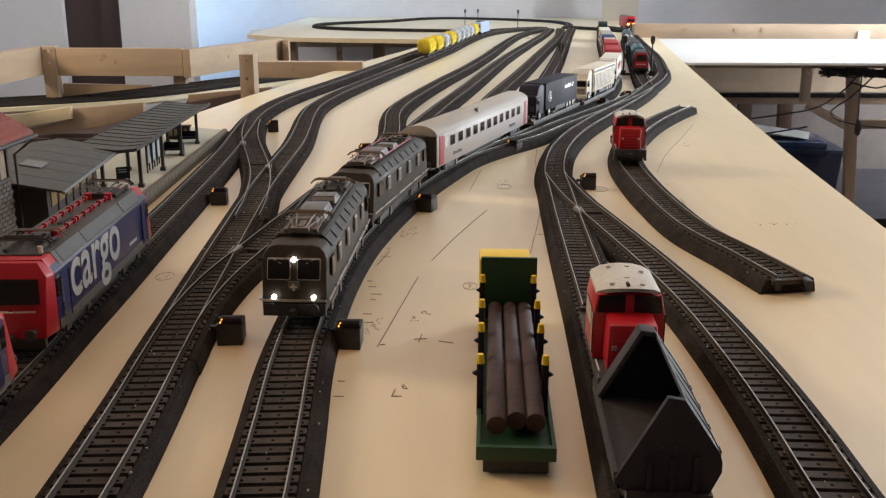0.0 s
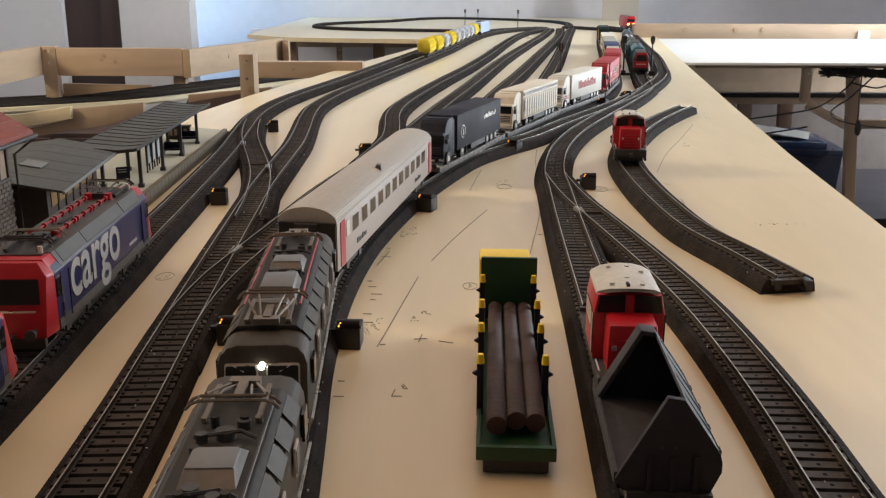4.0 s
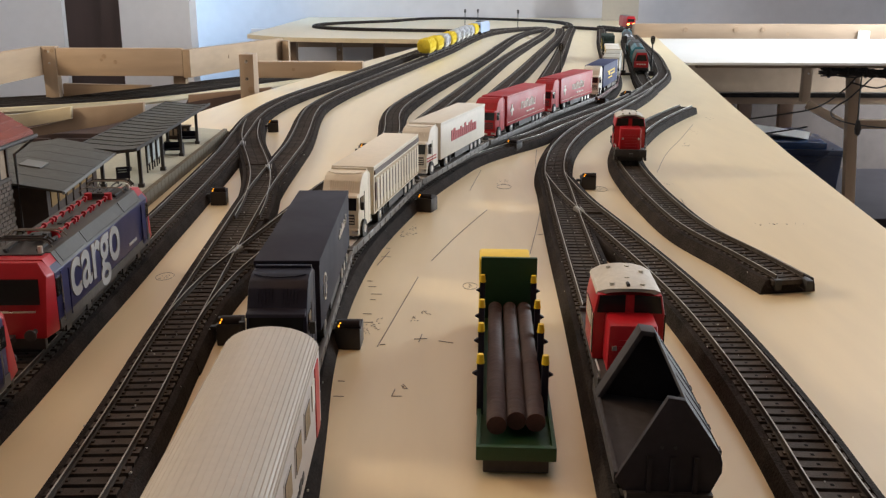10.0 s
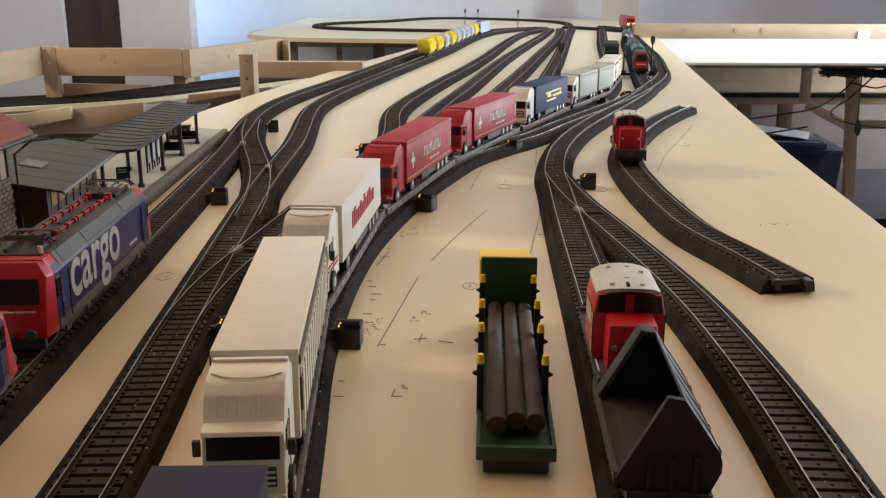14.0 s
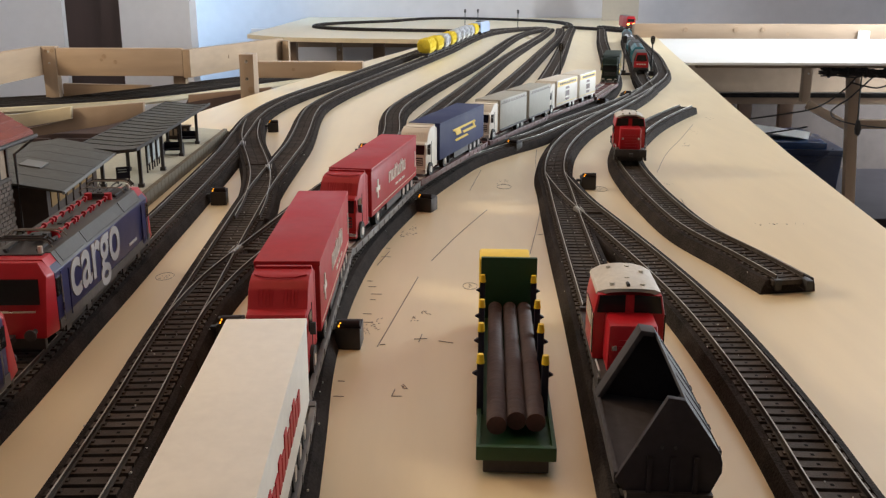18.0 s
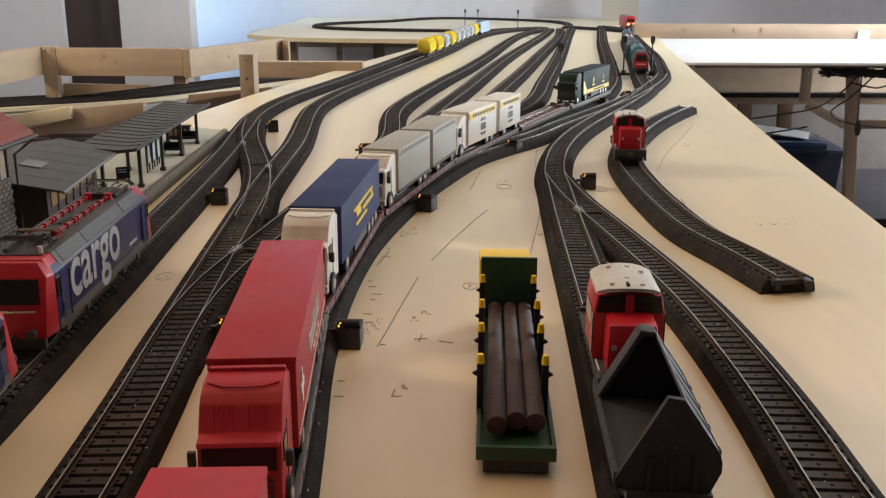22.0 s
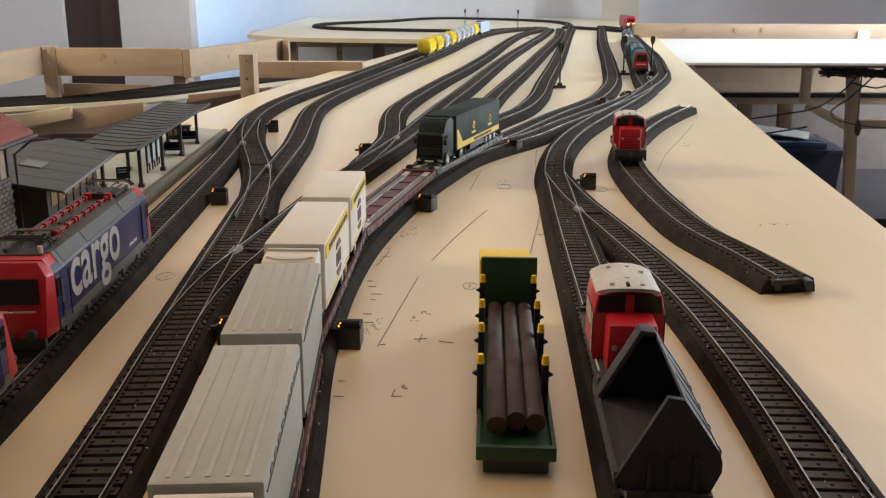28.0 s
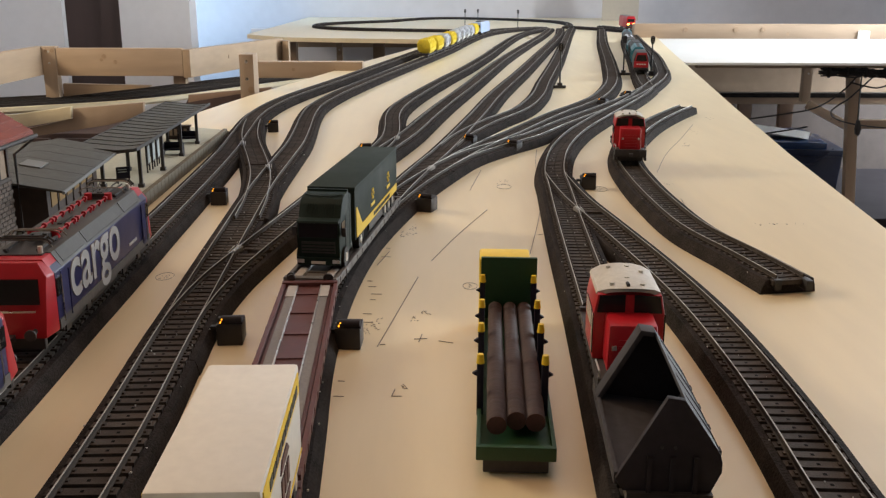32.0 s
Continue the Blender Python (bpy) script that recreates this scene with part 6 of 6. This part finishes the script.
def surroundings():
    timber((-0.3356, -0.3118, 1.60, 1.64, -0.90, 0.0590), PINE_UP, "pale pine post beside the board")
    timber((-0.390, -0.165, 1.985, 2.02, -0.0155, 0.0175), PINE, "pine rail behind the pine post")
    timber((-0.952, -0.6418, 2.40, 2.42, -0.050, 0.0175), PINE, "pine cross board of an unfinished frame")
    timber((-0.6736, -0.6420, 2.421, 2.445, -0.0712, -0.002), PINE_UP, "pine leg behind the cross board")
    o = thing("frame_timber", "long pine frame board running towards the far board", "timber", "layout frame timbers")
    part("beam", prism([(-0.6413, 2.400), (-0.6230, 2.400), (-0.4795, 2.925), (-0.4970, 2.930)], -0.0535, 0.0147, "z", 0.0015), PINE_DEEP, o)
    part("knot", cyl(-0.5700, 2.594, -0.016, 0.005, 0.0016, "x", 12), KNOT, o)
    part("end_block", prism([(-0.4780, 2.900), (-0.4560, 2.880), (-0.4540, 2.900), (-0.4790, 2.924)], -0.050, 0.010, "z", 0.001), PINE_UP, o, "pale pine block at the end")
    timber((-1.006, -0.987, 0.9, 2.418, -0.048, 0.0210), PINE_DEEP, "long pine frame board")
    timber((-0.9865, -0.9525, 2.398, 2.424, -0.1035, 0.0212), PINE_UP, "short pine post screwed between two boards")
    o = thing("frame_timber", "lower pine board sawn to a wedge, joined to the short post", "timber", "layout frame timbers")
    part("beam", prism([(-0.9524, -0.0715), (-0.735, -0.0755), (-0.735, -0.0795), (-0.9524, -0.1035)], 2.4245, 2.446, "y", 0.001), PINE, o)
    timber((-0.3830, -0.3626, 3.50, 3.53, -0.92, -0.016), PINE_UP, "pine leg under the far board")
    timber((-0.252, -0.212, 3.50, 3.55, -0.92, -0.016), PANEL_BROWN, "dark brown leg under the far board")
    timber((-0.545, -0.515, 3.42, 3.47, -0.92, -0.016), PANEL_BROWN, "dark brown leg at the far board's corner")
    timber((-0.70, 0.70, 4.2, 4.24, -0.09, -0.016), PINE, "pine cross timber under the far board")
    timber((-0.9, -0.1, 4.60, 4.62, -0.60, -0.03), WALL, "grey panel behind the far frame")
    # lower line
    lo = thing("railway_track", "lower-level model track on a plywood strip", "railway track", "layout tracks")
    pts = [(-1.5, 2.02), (-1.043, 2.292), (-0.797, 2.461), (-0.566, 2.843), (-0.35, 3.2)]
    xy, tg = spline(pts, 0.03)
    part("strip_board", sweep(xy, tg, [(-0.16, -0.125), (-0.16, -0.111), (0.045, -0.111), (0.045, -0.125)]), PLY, lo, "plywood strip")
    for o in (0.005, -0.050, -0.105):
        part("roadbed", sweep(xy, tg, [(o - 0.0285, -0.111), (o - 0.026, -0.105), (o + 0.026, -0.105), (o + 0.0285, -0.111)]), FOAM, lo)
        for s in (-1, 1):
            q = o + s * 0.0083
            part("rail", sweep(xy, tg, [(q - 0.0005, -0.105), (q - 0.0005, -0.102), (q + 0.0005, -0.102), (q + 0.0005, -0.105)]), RAIL_SIDE, lo)
    b = thing("riser_board", "pale plywood edge strip beside the lower track", "timber", "layout frame timbers")
    part("edge", sweep(xy, tg, [(0.046, -0.118), (0.046, -0.109), (0.062, -0.109), (0.062, -0.118)]), PLY, b)
    for name, shape, m, y0 in (("pale sawn pine wedge under the lower track", [(-1.30, -0.135), (-0.912, -0.1290), (-0.792, -0.1077), (-0.789, -0.0815), (-0.909, -0.0985), (-1.30, -0.118)], PLY, 2.040),
                               ("pale brown hardboard riser panel under the lower track", [(-0.789, -0.0870), (-0.6383, -0.0735), (-0.6407, -0.1013), (-0.7184, -0.122), (-0.90, -0.1500), (-0.90, -0.1320), (-0.792, -0.1080)], PANEL_PALE, 2.052),
                               ("reddish hardboard piece beneath the lower track", [(-0.5940, -0.0795), (-0.4790, -0.0685), (-0.40, -0.0610), (-0.40, -0.0680), (-0.4795, -0.0775), (-0.5950, -0.0970)], PANEL_BROWN, 2.250)):
        o = thing("riser_sheet", name, "timber", "layout frame timbers")
        part("panel", prism(shape, y0, y0 + 0.012, "y", 0.001), m, o)
    # added dark sheet in place of the shade below the lower track
    o = thing("riser_sheet", "dark sheet added for the shade beneath the lower track", "timber", "layout frame timbers")
    part("panel", prism([(-0.62, -0.115), (-0.608, -0.0935), (-0.490, -0.0785), (-0.28, -0.056), (-0.28, -0.165), (-0.62, -0.21)], 2.300, 2.312, "y", 0.001), DOOR_AND_SHADE, o)
    # added dark box that fills the shaded void under the frames
    k = thing("low_cupboard", "dark box added for the shade under the frames", "cupboard")
    part("carcass", box(-1.75, -0.42, 2.12, 2.34, -0.92, -0.150, 0.004), DOOR_AND_SHADE, k)
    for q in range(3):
        d = part("cupboard_door", box(-1.74 + 0.44 * q, -1.31 + 0.44 * q, 2.105, 2.12, -0.90, -0.160, 0.003), DOOR_AND_SHADE, k)
        part("knob", cyl(-1.36 + 0.44 * q, 2.098, -0.45, 0.012, 0.016, "y", 12), CHROME, d)
    # frames at the right
    timber((0.64, 2.35, 3.30, 3.34, -0.06, 0.045), PINE_SHADED, "long knotty pine rail along the wall")
    for x in (0.81, 0.98, 1.07, 1.52, 1.8):
        k = thing("timber_knot", "dark knot in the pine rail", "knot", "knots")
        part("knot", cyl(x, 3.2988, 0.028 - 0.01 * (x % 0.3), 0.008, 0.003, "y", 14), KNOT, k)
    o = thing("frame_timber", "slightly splayed pine leg under the white board", "timber", "layout frame timbers")
    part("beam", prism([(1.000, -0.022), (1.027, -0.022), (1.094, -0.92), (1.069, -0.92)], 2.40, 2.422, "y", 0.0015), PINE_UP, o)
    for z in (-0.034, -0.058):
        part("screw_head", cyl(1.0145 - z * 0.01, 2.3995, z, 0.0028, 0.0010, "y", 10), CHROME, o)
    timber((0.70, 2.3, 2.88, 2.92, -0.172, -0.152), PINE, "lower pine rail under the white board")
    lo = thing("railway_track", "lower-level model track under the white board", "railway track", "layout tracks")
    part("roadbed", box(0.70, 2.3, 2.875, 2.925, -0.1515, -0.140), FOAM, lo)
    for y in (2.89, 2.906):
        part("rail", box(0.70, 2.3, y - 0.001, y + 0.001, -0.142, -0.138), RAIL, lo)
    timber((1.020, 1.044, 2.75, 2.775, -0.150, -0.030), PINE_UP, "pine leg behind the cables")
    for x0, x1 in ((0.905, 0.945), (1.030, 1.072)):
        timber((x0, x1, 2.95, 2.975, -0.92, -0.173), PANEL_BROWN, "dark brown leg under the lower rail")
    timber((1.115, 2.3, 2.60, 2.62, -0.205, -0.181), PINE, "short pine rail beside the leg")
    o = thing("paper_strip", "white paper strip fixed to the pine rail", "paper")
    part("sheet", box(1.389, 1.428, 3.294, 3.2985, -0.010, 0.024), WHITE_BOARD, o)
    timber((0.62, 2.35, 3.36, 3.38, -0.205, -0.07), PANEL_PALE, "pale brown hardboard panel behind the rails")
    # lower half of the same panel, coloured for the shade under the board
    timber((0.62, 2.35, 3.36, 3.38, -0.90, -0.208), PANEL_SHADED, "hardboard panel behind the lower rail, shade in its colour")
    p = timber((-0.01, 0.125, -0.012, 0.012, -0.024, 0.0), PINE, "slanting pine brace under the white board")
    p.matrix_world = pose(1.035, 2.70, -0.146, 0, 27, 0)
    w = thing("paper_sheet", "beige card leaning on the far board", "card")
    part("card", box(0.785, 0.965, 4.90, 4.905, 0.0, 0.30), CARD, w)
    # crate
    c = thing("plastic_crate", "dark blue plastic crate with a glossy lid under the board", "crate", at=pose(0.938, 2.62, -0.405, 0, 0, -6))
    blue = mat("blue_crate_plastic", (0.018, 0.032, 0.085), 0.35, scale=60, vary=0.15)
    lid = mat("dark_blue_lid", (0.035, 0.075, 0.19), 0.16, scale=60, vary=0.12)
    part("tub", prism([(-0.115, 0.0), (0.115, 0.0), (0.128, 0.150), (-0.128, 0.150)], -0.10, 0.18, "y", 0.006), blue, c)
    part("rim", box(-0.134, 0.134, -0.110, 0.19, 0.140, 0.158, 0.004), blue, c, "rounded rim")
    part("lid", box(-0.128, 0.085, -0.100, 0.18, 0.157, 0.176, 0.005), lid, c, "glossy dark blue lid")
    part("handle", tube([(0.02, -0.112, 0.118), (0.05, -0.122, 0.125), (0.08, -0.118, 0.145), (0.10, -0.100, 0.160)], 0.002, 8), blue, c)
    pa = thing("paper_stack", "loose white sheets of paper lying on the crate", "paper")
    for k in range(3):
        sh = box(-0.085 + 0.006 * k, 0.080 - 0.010 * k, -0.070, 0.075 - 0.006 * k, 0.001 * k, 0.001 * k + 0.0008)
        part("sheet", sh, WHITE_BOARD, pa)
    pa.matrix_world = pose(0.925, 2.640, -0.2190, 0, 5, -22)
    s = thing("low_shelf", "dark shelf board under the layout", "shelf")
    part("shelf_board", box(0.72, 1.60, 2.40, 3.10, -0.430, -0.407), FLOOR, s)
    for x in (0.74, 1.56):
        for y in (2.42, 3.06):
            part("leg", box(x, x + 0.03, y, y + 0.03, -0.92, -0.430), PINE_UP, s)
    # cables
    rnd = random.Random(2)
    cb = thing("cable_bundle", "bundle of black cables slung under the white board", "cables")
    for k in range(22):
        u = rnd.uniform(-1, 1)
        pts = [(0.876 + 0.024 * j + 0.012 * rnd.random(), 2.27 + 0.012 * rnd.uniform(-1, 1), -0.0245 - 0.0006 * j + 0.0075 * u + 0.0040 * rnd.uniform(-1, 1)) for j in range(14)]
        part("cable", tube(pts, 0.0019, 6), BLACK, cb)
    for x in (0.899, 0.941, 0.985, 1.03):
        part("cable_tie", cyl(x, 2.27, -0.0255, 0.0125, 0.003, "x", 14), BLACK, cb, "black cable tie")
    for pts in ([(0.98, 2.30, -0.035), (0.95, 2.31, -0.075), (0.90, 2.33, -0.115), (0.83, 2.36, -0.135), (0.74, 2.40, -0.155)],
                [(1.02, 2.30, -0.035), (0.97, 2.30, -0.085), (0.93, 2.31, -0.125), (1.00, 2.33, -0.155), (1.20, 2.34, -0.175)],
                [(0.985, 2.29, -0.02), (0.986, 2.29, -0.08), (0.989, 2.29, -0.15)], [(0.96, 2.29, -0.05), (1.02, 2.28, -0.062), (1.07, 2.29, -0.045)],
                [(0.70, 2.5, -0.205), (0.82, 2.5, -0.205), (0.95, 2.5, -0.185)]):
        xyz = []
        for i in range(len(pts) - 1):
            q0, q1, q2, q3 = (Vector(pts[min(max(i + j, 0), len(pts) - 1)]) for j in (-1, 0, 1, 2))
            for j in range(6):
                u = j / 6
                xyz.append(0.5 * (2 * q1 + (q2 - q0) * u + (2 * q0 - 5 * q1 + 4 * q2 - q3) * u * u + (3 * q1 - q0 - 3 * q2 + q3) * u ** 3))
        xyz.append(Vector(pts[-1]))
        part("cable", tube(xyz, 0.0020, 6), BLACK, cb)
    part("cable_plug", prism([(0.9865, -0.139), (0.9915, -0.139), (0.9975, -0.160), (0.9955, -0.172), (0.9905, -0.177), (0.9855, -0.172), (0.9838, -0.160)], 2.284, 2.296, "y", 0.002), BLACK, cb, "hanging black plug")


surroundings()

# ---- the moving train ----
LOCO_1 = green_loco(True)
LOCO_2 = green_loco(False)
COACH = coach()
WAGONS = [low_wagon(WAGON_GREY)]
for k in range(3):
    WAGONS.append(copy_thing(WAGONS[0], Matrix()))
WAGONS.append(copy_thing(WAGONS[0], Matrix()))
WAGONS.append(low_wagon(OXIDE, "oxide brown"))
for k in range(3):
    WAGONS.append(copy_thing(WAGONS[5], Matrix()))
WAGONS.append(copy_thing(WAGONS[0], Matrix()))
LORRIES = [
    (0.003, lorry("navy lorry with a ring badge, on a low wagon", NAVY, NAVY_ROOF, NAVY_ROOF, art_navy)),
    (-0.003, lorry("cream lorry with brown trailer panels, on a low wagon", CREAM, CREAM, CREAM, art_letters)),
    (0.002, lorry("white lorry with red lettering bars, on a low wagon", WHITEP, WHITEP, WHITEP, art_white, REDP)),
    (0.0, lorry("red lorry with a white cross, on a low wagon", REDP, REDP, REDP, art_red)),
    (0.0, lorry("red lorry with a white cross, following its twin", REDP, REDP, REDP, art_red)),
    (0.001, lorry("white lorry with a blue trailer and yellow shapes", WHITEP, BLUET, BLUET, art_blue)),
    (0.0, drawbar_lorry("pale grey lorry and trailer on a brown wagon", WHITEP, BOXGREY, [(-0.020, 0.072), (-0.116, -0.030)], "grey")),
    (0.0, drawbar_lorry("white lorry and trailer with yellow bands", WHITEP, WHITEP, [(-0.022, 0.067), (-0.112, -0.033)], "yellow")),
    (0.0, None),
    (-0.001, lorry("dark green lorry with yellow bands, last on the train", GREENC, GREENT, GREENT, art_green)),
]
CENTRES = [1.242 + 0.2147 * k for k in range(10)]


def motions():
    xy, tg = spline(ROUTE[:-1] + [(0.60, 3.74), (0.68, 4.25)], 0.002)
    S = np.r_[0, np.cumsum(np.linalg.norm(np.diff(xy, axis=0), axis=1))]
    S -= S[int(np.argmin(abs(xy[:, 1])))]

    def at(s):
        return np.array((np.interp(s, S, xy[:, 0]), np.interp(s, S, xy[:, 1])))

    def gone(t):
        return 0.077 * t + 0.00025 * t * t if t < 8 else 0.632 + 0.081 * (t - 8)

    def ride(ob, s0, half, shift=0.0, sway=0.0):
        rows = []
        for k in range(33):
            s = s0 - gone(k)
            a, b = at(s - half), at(s + half)
            mid, d = (a + b) / 2, (a - b) / np.linalg.norm(a - b)
            sw = sway * min(max((k - 6) / 2.5, 0.0), 1.0)
            rows.append((float(k), pose(mid[0] + shift * d[0] - 0.0014 * sw, mid[1] + shift * d[1], TOP + 0.0002, 0, 0, math.degrees(math.atan2(d[1], d[0])) - sw)))
        walk(ob, rows)

    ride(LOCO_1, 0.516, 0.046)
    ride(LOCO_2, 0.697, 0.046)
    ride(COACH, 0.961, 0.105, 0.0, 0.9)
    for c, w, (dx, l) in zip(CENTRES, WAGONS, LORRIES):
        ride(w, c, 0.070)
        if l is not None:
            ride(l, c, 0.070, dx)


motions()
